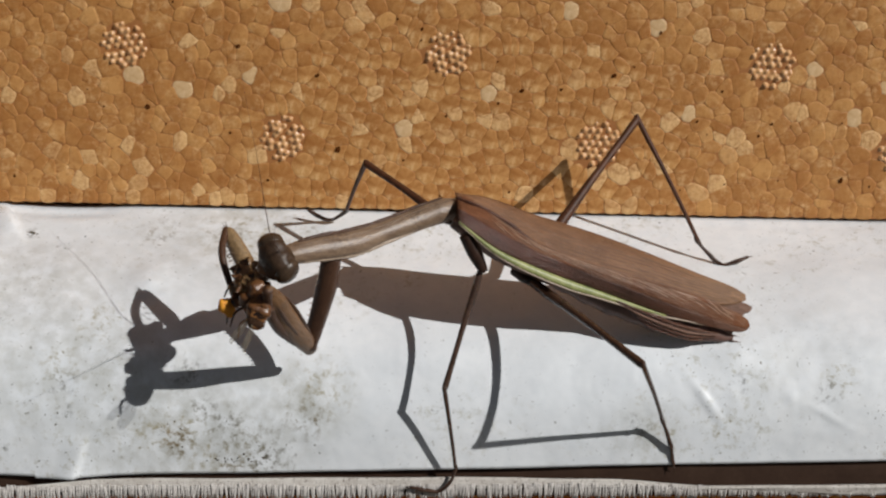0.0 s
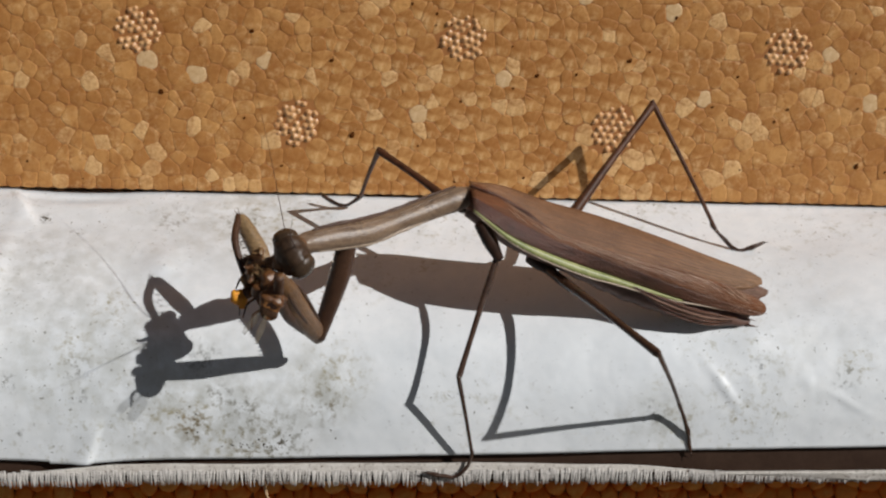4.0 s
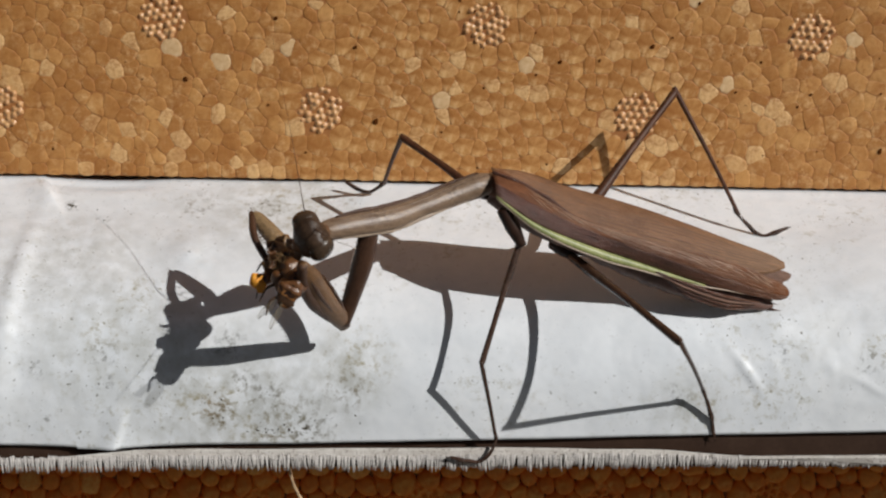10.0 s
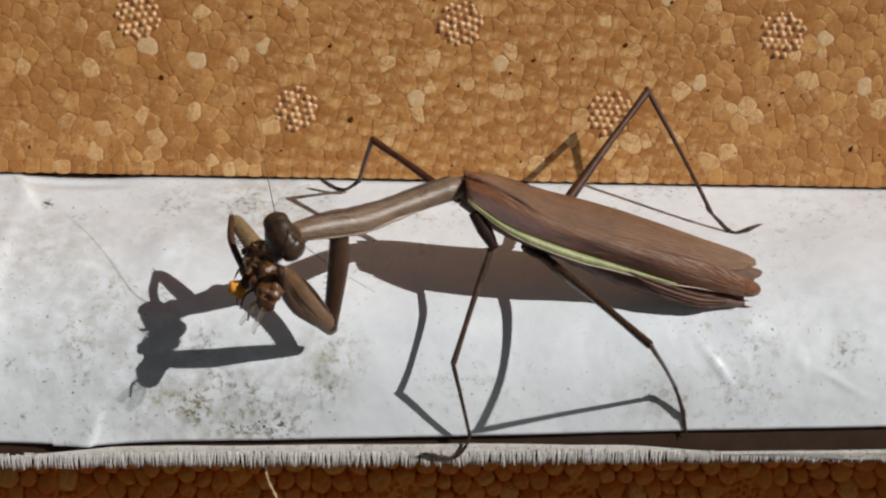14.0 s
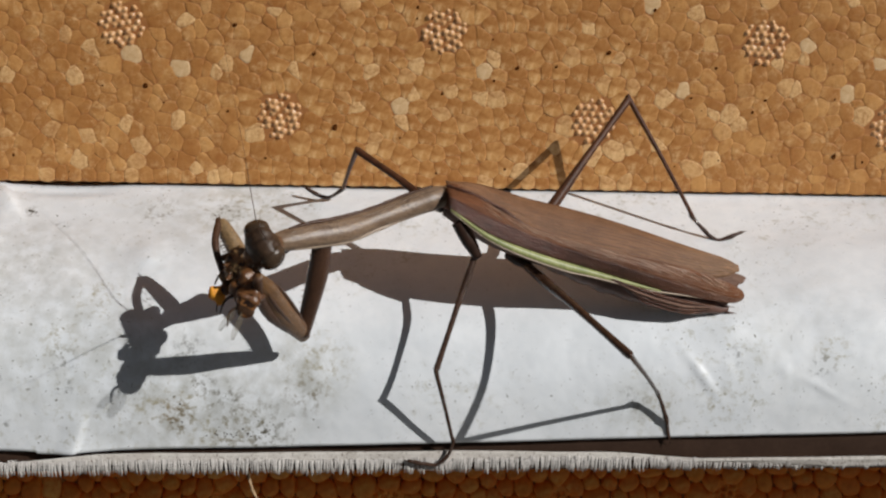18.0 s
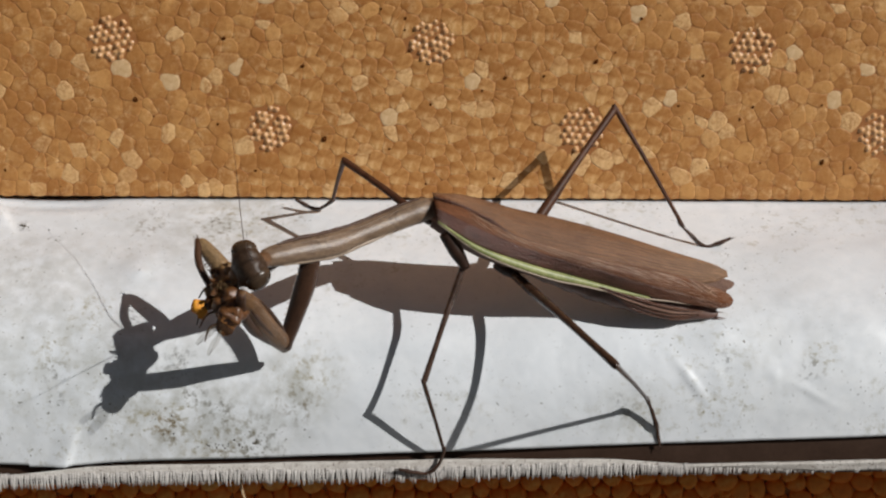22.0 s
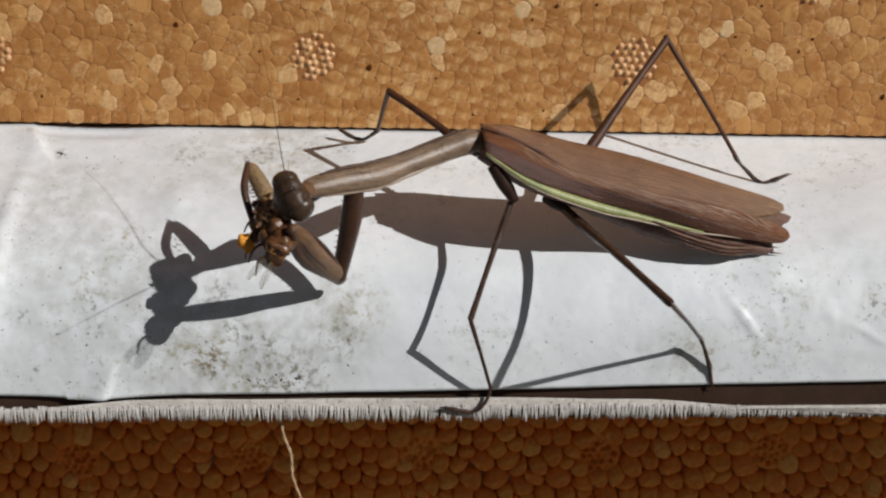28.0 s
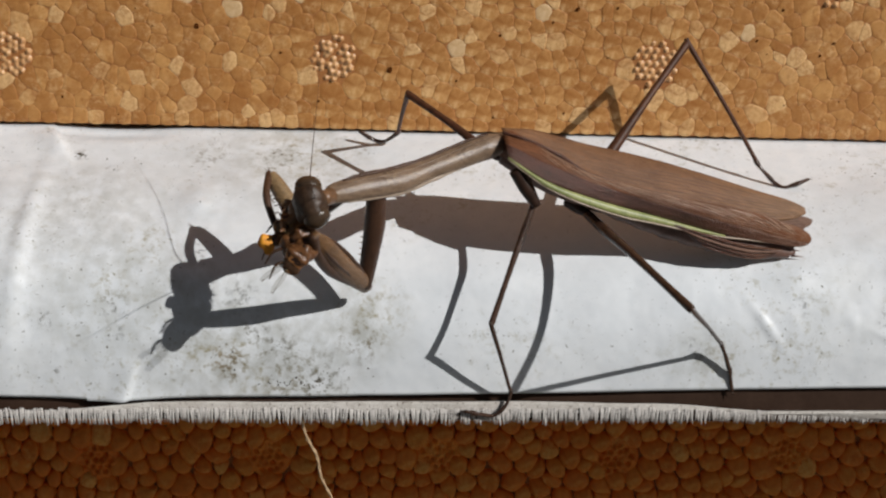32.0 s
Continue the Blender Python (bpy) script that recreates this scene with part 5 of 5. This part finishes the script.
# ---- what moves ----
# seconds; shifts in mm along the ledge and up across the view of: wing base, wing tip, neck, near elbow, far claw, crown of the head; head turn in degrees; then the knees of the four walking legs
SWAY = [
    (0, 0.92, 1.63, -0.23, -0.26, 1.71, 1.6, -0.94, 2.01, 1.08, 3.89, 1.59, 1.71, -2, 0.9, 1.16, 0.96, 2.19, 0.2, 0.59, 1.1, 1.24),
    (0.5, 0.72, 1.67, -0.25, -0.12, 1.33, 2.2, -1.58, 1.96, 2.06, 4.75, 0.95, 2.55, 0.5, 0.78, 1.35, 0.78, 2.16, 0.1, 0.65, 0.96, 1.31),
    (1, 0.62, 1.83, -0.32, -0.07, 1.2, 2.23, -2.08, 1.96, 1.71, 4.82, 0.91, 2.46, 3, 0.68, 1.38, 0.6, 2.27, 0.22, 0.77, 0.94, 1.28),
    (1.5, 0.44, 1.73, -0.33, 0.07, 1.03, 2.2, -3.32, 1.41, 1.37, 5.26, 1.26, 2.16, 8, 0.57, 1.28, 0.42, 2.35, 0.05, 0.74, 0.8, 1.31),
    (2, 0.75, 1.27, -0.3, -0.29, 1.62, 1.5, -0.24, 1.13, 0.56, 2.13, 1.19, 1.59, 13, 0.7, 0.84, 0.54, 1.72, 0.31, 0.53, 0.95, 1.04),
    (2.5, 0.75, 1.15, -0.24, -0.17, 1.41, 1.11, -1.29, 1.07, -0.06, 2.75, 1.13, 1.07, 0.5, 0.72, 0.81, 0.6, 1.67, 0.25, 0.6, 0.83, 0.93),
    (3, 0.59, 1.03, -0.28, -0.28, 1.29, 1.15, -1.28, 1.11, -0.07, 2.76, 0.9, 1.23, -12, 0.56, 0.71, 0.58, 1.46, 0.18, 0.44, 0.81, 0.78),
    (3.5, 0.47, 0.96, -0.22, -0.2, 1.13, 0.9, -1.83, 1.17, 0.67, 3.38, 0.85, 0.44, -6.67, 0.43, 0.61, 0.41, 1.43, 0.15, 0.46, 0.73, 0.76),
    (5.5, 0.61, 0.95, 0.03, 0.05, 1.28, 0.51, -2.28, 1.22, -0.96, 3.13, 0.85, 0.08, 14.67, 0.51, 0.61, 0.54, 1.42, 0.37, 0.54, 0.78, 0.78),
    (6, 0.46, 0.79, 0.13, 0.05, 0.92, -0.04, -2.1, 0.87, -1.14, 2.27, 0.62, -0.44, 20, 0.47, 0.64, 0.35, 1.32, 0.3, 0.35, 0.73, 0.63),
    (6.5, 0.42, 0.91, 0.01, 0.04, 0.79, 0.31, -2.32, 0.73, -1, 2.52, 0.76, -0.26, 16.5, 0.34, 0.56, 0.47, 1.25, 0.23, 0.39, 0.77, 0.75),
    (7, 0.37, 0.66, -0.12, 0.06, 0.77, 0.06, -1.73, 0.75, -0.34, 2.25, 0.48, -0.4, 13, 0.35, 0.53, 0.26, 1.26, 0.11, 0.25, 0.71, 0.58),
    (7.5, 0.28, 0.83, -0.23, 0.18, 0.66, 0.1, -2.56, 0.87, -0.75, 2.64, 0.5, -0.2, 11.5, 0.4, 0.65, 0.29, 1.28, 0.19, 0.42, 0.72, 0.59),
    (8, 0.28, 0.75, -0.11, 0.03, 0.58, 0.32, -1.87, 0.63, -1.06, 1.39, 0.3, 0.15, 10, 0.33, 0.59, 0.27, 1.14, 0.13, 0.3, 0.64, 0.71),
    (8.5, 0.28, 0.65, 0.03, 0, 0.59, -0.01, -2.48, 1.02, -0.36, 3.36, 0.57, -0.27, 4, 0.4, 0.63, 0.31, 0.88, 0.21, 0.29, 0.67, 0.5),
    (9, 0.31, 0.51, -0.12, 0.04, 0.78, -0.17, -2.28, 0.9, -1.09, 2.19, 0.62, -0.45, -2, 0.43, 0.5, 0.17, 0.85, 0.24, 0.2, 0.57, 0.4),
    (9.5, 0.22, 0.53, -0.35, 0.01, 0.78, 0.08, -2.47, 0.85, -1.29, 2.73, 0.48, -0.23, -2, 0.27, 0.39, 0.13, 0.78, 0.08, 0.26, 0.49, 0.52),
    (10, 0.28, 0.86, -0.37, 0.1, 0.77, 0.55, -2.09, 1.13, -1.65, 1.7, 0.47, 0.5, -2, 0.29, 0.5, 0.13, 0.87, 0.05, 0.31, 0.63, 0.75),
    (10.5, 0.21, 0.83, -0.43, 0.02, 0.55, 0.64, -0.36, 0.74, -0.25, 1.08, 0.66, 0.47, -2, 0.4, 0.54, 0.26, 0.95, -0.01, 0.29, 0.61, 0.69),
    (11, 0.12, 0.75, -0.26, -0.05, -0, 0.57, -0.13, -0.13, 0.33, 1.17, 0.94, -0.13, -2, 0.17, 0.36, 0.2, 0.89, -0.02, 0.22, 0.51, 0.62),
    (11.5, 0.2, 0.86, -0.35, 0.07, -0.07, 1.09, -0.47, 0.12, 0.29, 1.22, 0.85, 0.52, -2, 0.25, 0.49, 0.19, 0.9, -0.06, 0.45, 0.49, 0.7),
    (12, 0.21, 0.47, -0.35, 0.06, 0.26, 0.73, -1.09, -0.21, -0.76, 0.45, 0.78, 0.42, -2, 0.27, 0.6, -0.04, 0.77, 0.16, 0.31, 0.4, 0.42),
    (12.5, 0.22, 0.28, 0.04, 0.03, 0.5, 0.54, -2.01, -0.12, -0.87, 1.15, 0.75, 1.19, -9, 0.22, 0.32, 0.02, 0.7, 0.09, 0.17, 0.4, 0.3),
    (13, 0.19, 0.24, 0.02, 0.3, 0.5, 0.24, -2.01, 0.05, -1.2, 0.37, 0.46, 0.91, -16, 0.16, 0.31, -0.06, 0.67, 0.04, 0.28, 0.34, 0.14),
    (13.5, 0.22, 0.17, 0.12, 0.01, 0.31, 0, -0.79, 0.42, -1.02, -0.62, 0.28, 0.66, -8, 0.21, 0.41, -0.07, 0.24, 0.15, 0.22, 0.23, 0.05),
    (14, 0, 0, 0, 0, 0, 0, 0, 0, 0, 0, 0, 0, 0, 0, 0, 0, 0, 0, 0, 0, 0),
    (14.5, -0.02, 0.13, -0.04, 0.14, -0.56, 0.25, -0.29, 0.13, 1.04, 1.38, 0.11, -0.43, -1, -0.03, 0.28, -0.18, 0.26, -0.18, 0.15, 0.28, -0.01),
    (15, 0.03, 0.07, 0.12, 0.21, -0.32, 0.24, -1.35, -0.02, 0.5, 1.21, -0.04, 0.09, -2, 0.03, 0.4, -0.28, 0.25, -0.16, 0.18, 0.19, -0.1),
    (15.5, -0.11, -0.2, 0.14, 0.1, -0.07, -0.18, -1.72, -0.14, -0.16, 0.45, 0.09, 0.34, -2, -0.03, 0.07, -0.34, -0.09, -0.11, 0.13, 0.12, -0.26),
    (17.5, -0.13, -0.35, 0.1, 0.12, -0.07, -0.59, -0.74, 0.12, -0.14, -0.42, -0.04, -0.19, -2, -0.18, -0.21, -0.34, -0.6, -0.36, -0.04, 0.07, -0.42),
    (18, -0.05, -0.37, 0.15, 0.13, -0.16, -0.49, -1.79, 0.05, 0.42, 1.04, -0.27, -0.08, -2, -0.06, 0.02, -0.32, -0.57, -0.38, -0.04, 0.14, -0.48),
    (18.5, -0.02, -0.31, 0.17, 0.21, -0.3, -0.47, -2.2, 0.16, 0.59, 1.47, -0.39, -0.21, -2, -0.12, 0.04, -0.49, -0.65, -0.33, 0.05, 0.06, -0.3),
    (19, -0.03, -0.39, 0.35, 0.18, -0.35, -0.53, -2.97, 0.35, 0.94, 2, -0.31, -0.54, -2, -0.16, 0.06, -0.46, -0.67, -0.3, 0.12, 0.17, -0.21),
    (19.5, -0.03, -0.42, 0.31, 0.26, -0.35, -0.7, -2.99, 0.21, -0.69, 0.56, -0.19, -0.55, -2, -0.19, -0.14, -0.4, -0.74, -0.45, -0.04, 0.36, -0.36),
    (20, -0.04, -0.44, 0.38, 0.27, -0.21, -0.98, -3.12, -0.05, -0.76, 0.39, 0.07, -1.06, -2, -0.22, -0.15, -0.53, -0.69, -0.33, -0.1, 0.27, -0.27),
    (20.5, -0.12, -0.77, 0.15, 0.19, -0.31, -1.07, -2.1, 0.06, -0.62, -0.26, -0.16, -0.73, -2, -0.19, -0.26, -0.36, -1.03, -0.55, -0.32, 0.19, -0.49),
    (21, -0.22, -0.9, 0.15, -0.05, -0.31, -1.23, -3.27, -0.02, -0.55, 0.9, -0.25, -0.91, -2, -0.28, -0.35, -0.38, -1.38, -0.59, -0.39, 0.33, -0.49),
    (21.5, -0.16, -1.05, 0.22, 0, -0.43, -1.54, -2.91, -0.13, -1.57, -0.62, -0.19, -1.63, -4, -0.32, -0.37, -0.63, -1.42, -0.48, -0.36, 0.13, -0.42),
    (22, -0.18, -0.84, 0.21, 0.2, -0.39, -1.44, -3.12, -0.11, -1.67, 0.01, -0.3, -1.52, -6, -0.35, -0.44, -0.56, -1.28, -0.57, -0.28, -0.14, -0.41),
    (22.5, -0.26, -1.01, 0.15, 0.05, -0.52, -1.5, -3.22, -0.18, -0.96, 0.42, -0.37, -1.47, -6.5, -0.33, -0.39, -0.56, -1.38, -0.63, -0.41, -0.03, -0.54),
    (23, -0.29, -0.98, 0.09, 0.12, -0.48, -1.54, -2.86, -0.41, -1.36, -0.5, -0.47, -1.51, -7, -0.46, -0.59, -0.6, -1.38, -0.63, -0.3, -0.12, -0.51),
    (23.5, -0.38, -0.93, 0.02, 0.15, -0.63, -1.47, -2.14, -0.04, -0.34, 0.23, -0.62, -1.31, -7, -0.36, -0.43, -0.4, -1.41, -0.82, -0.45, -0.13, -0.53),
    (24, -0.31, -0.93, -0.05, 0.23, -0.41, -1.36, -0.75, 0.06, -0.79, -1.23, -0.55, -0.67, -7, -0.4, -0.56, -0.61, -1.34, -0.76, -0.44, -0.33, -0.42),
    (24.5, -0.2, -0.75, 0.08, 0.2, -0.61, -1.07, -1.04, 0.27, -0.15, -0.09, -0.66, -0.9, -2, -0.3, -0.37, -0.45, -1.23, -0.79, -0.41, -0.23, -0.4),
    (25, -0.3, -0.75, -0.08, 0.43, -0.88, -1.17, -1.04, 0.38, 0.37, 0.34, -0.92, -1.29, 3, -0.41, -0.38, -0.59, -1.15, -0.84, -0.43, -0.55, -0.38),
    (25.5, -0.41, -0.66, -0.02, 0.46, -0.89, -1.11, -1.92, 0.11, -0.29, 0.13, -0.78, -1.11, 2.17, -0.5, -0.35, -0.77, -1.15, -0.75, -0.33, -0.46, -0.45),
    (27.5, -0.46, -0.87, -0.16, 0.77, -1.07, -1.38, -1.06, -0.41, -0.5, -0.45, -0.82, -1.82, -1.17, -0.58, -0.55, -0.98, -1.14, -1.08, -0.27, -0.48, -0.66),
    (28, -0.58, -0.81, -0.17, 0.81, -1.12, -1.45, -1.61, 0.06, -0.15, 0.67, -1, -1.65, -2, -0.54, -0.51, -0.77, -1.16, -1.2, -0.35, -0.42, -0.69),
    (28.5, -0.5, -0.6, -0.2, 1.08, -1.08, -1.31, -1.31, -0.24, -0.32, -0.15, -1.13, -1.51, 3, -0.48, -0.3, -0.71, -0.87, -1.13, -0.12, -0.58, -0.6),
    (29, -0.5, -0.73, -0.12, 1.02, -1.1, -1.26, -1.99, -0.49, -0.84, -0.04, -1, -1.68, 8, -0.57, -0.39, -0.75, -0.91, -1.24, -0.29, -0.35, -0.68),
    (29.5, -0.4, -0.61, 0.16, 1.04, -0.93, -1.1, -1.54, -0.44, -0.57, -0.18, -0.99, -1.23, 3, -0.44, -0.29, -0.62, -1.01, -1.21, -0.2, -0.45, -0.64),
    (30, -0.64, -0.67, -0.35, 0.84, -0.95, -0.67, 0.42, 0.46, -0.17, -0.73, -1.12, -0.32, -2, -0.46, -0.41, -0.89, -1.11, -1.22, -0.35, -0.58, -0.59),
    (30.5, -0.64, -0.71, -0.29, 1.01, -1.23, -0.69, 0.32, -0.06, 0.32, -0.93, -1.16, -1.79, -3, -0.52, -0.42, -0.85, -0.98, -1.19, -0.31, -0.86, -0.59),
    (31, -0.46, -0.88, -0.24, 1.06, -1.11, -1.49, -1.22, -0.29, 0.14, -0.09, -0.89, -1.27, -4, -0.61, -0.48, -0.92, -1.02, -1.24, -0.4, -0.76, -0.65),
    (31.5, -0.58, -0.88, -0.12, 1.17, -1.17, -1.42, -0.98, -0.48, 1.05, 0.58, -0.97, -1.19, -10.5, -0.47, -0.46, -0.62, -1.14, -1.27, -0.29, -0.88, -0.61),
    (32, -0.6, -0.84, -0.09, 1.15, -1.05, -1.79, -0.82, -0.62, -0.15, -0.59, -0.46, -1.7, -17, -0.56, -0.66, -0.95, -1.13, -1.32, -0.25, -0.78, -0.61),
]


def shift(p, u, v):
    return p + (U * u + V * v) * MM


def carry(a0, b0, a1, b1):
    """The motion that takes a0 to a1 and turns a0-b0 towards a1-b1."""
    q = (b0 - a0).rotation_difference(b1 - a1)
    return Matrix.Translation(a1) @ q.to_matrix().to_4x4() @ Matrix.Translation(-a0)


def knee_at(knee0, foot0, u, v, keep):
    """Where a knee goes when it shifts across the view and the foot stays: its depth keeps the tibia's length where keep is set."""
    kn = shift(knee0, u, v)
    if keep:
        d, l2 = kn - foot0, (knee0 - foot0).length
        b = d.dot(Wd)
        root = b * b - d.length_squared + l2 * l2
        kn += Wd * max(-0.004, min(0.004, math.sqrt(max(0.0, root)) - b))
    return kn


def elbow_at(root, u, v):
    """Where the near elbow goes when it shifts across the view: its depth keeps the coxa's length."""
    e = shift(E0, u, v)
    d = e - root
    b = d.dot(Wd)
    left = b * b - d.length_squared + (E0 - C0).length_squared
    return e + Wd * max(-0.0035, min(0.0035, -b - math.sqrt(max(0.0, left))))


CROWN = (U * -2.0 + V * 3.9) * MM                               # from the head's centre


def motions():
    keys = {}

    def key(ob, t, m):
        keys.setdefault(ob, []).append((t, m))
    for t, ju, jv, tu, tv, nu, nv, eu, ev, ru, rv, hu, hv, turn, *knees in SWAY:
        jt = shift(J0, ju, jv)
        trunk = carry(J0, T0, jt, shift(T0, tu, tv))
        pron = carry(J0, N0, jt, shift(N0, nu, nv))
        key(abdomen, t, trunk)
        key(pronotum, t, pron)
        spin = Matrix.Rotation(radians(turn), 4, Wd)
        hs = (U * hu + V * hv) * MM - (spin @ CROWN - CROWN)
        key(head, t, Matrix.Translation(H0 + hs) @ spin @ Matrix.Translation(-H0))
        c1 = pron @ C0
        cx = carry(C0, E0, c1, elbow_at(c1, eu, ev))
        key(coxa_n, t, cx)
        key(femur_n, t, carry(E0, F0, cx @ E0, F0 + hs * 0.6 + (U * eu + V * ev) * (0.4 * MM)))
        cf1, r1 = pron @ CF0, shift(R0, ru, rv)
        e1 = EF0 + (pron @ CF0 - CF0) * 0.5 + (r1 - R0) * 0.5
        cf = carry(CF0, EF0, cf1, e1)
        key(coxa_f, t, cf)
        key(femur_f, t, carry(EF0, R0, cf @ EF0, r1))
        grip = (hs * 0.55 + (U * ru + V * rv) * (0.25 * MM) + (U * eu + V * ev) * (0.2 * MM))
        key(bee, t, Matrix.Translation(BEE0 + grip) @ Matrix.Rotation(radians(0.8 * turn + 2.5 * ru), 4, Wd))
        for i, (name, (femur, tibia, hip0, knee0, ankle0)) in enumerate(leg_obs.items()):
            kn = knee_at(knee0, ankle0, knees[2 * i], knees[2 * i + 1], name.endswith("near"))
            key(femur, t, carry(knee0, hip0, kn, trunk @ hip0))
            key(tibia, t, carry(knee0, ankle0, kn, ankle0))
    for ob, rows in keys.items():
        walk(ob, rows)
    still, aside = Matrix.Translation(A0), Matrix.Translation(A0) @ ASIDE
    walk(antennae[1], [(0, still), (9.2, still), (10.8, aside), (14.8, aside), (17.3, still), (32, still)])
    walk(straw, [(t, pose(-0.0328, -0.0405, -0.0370, 0, 3.0 - lean, 0)) for t, lean in SWING])


motions()
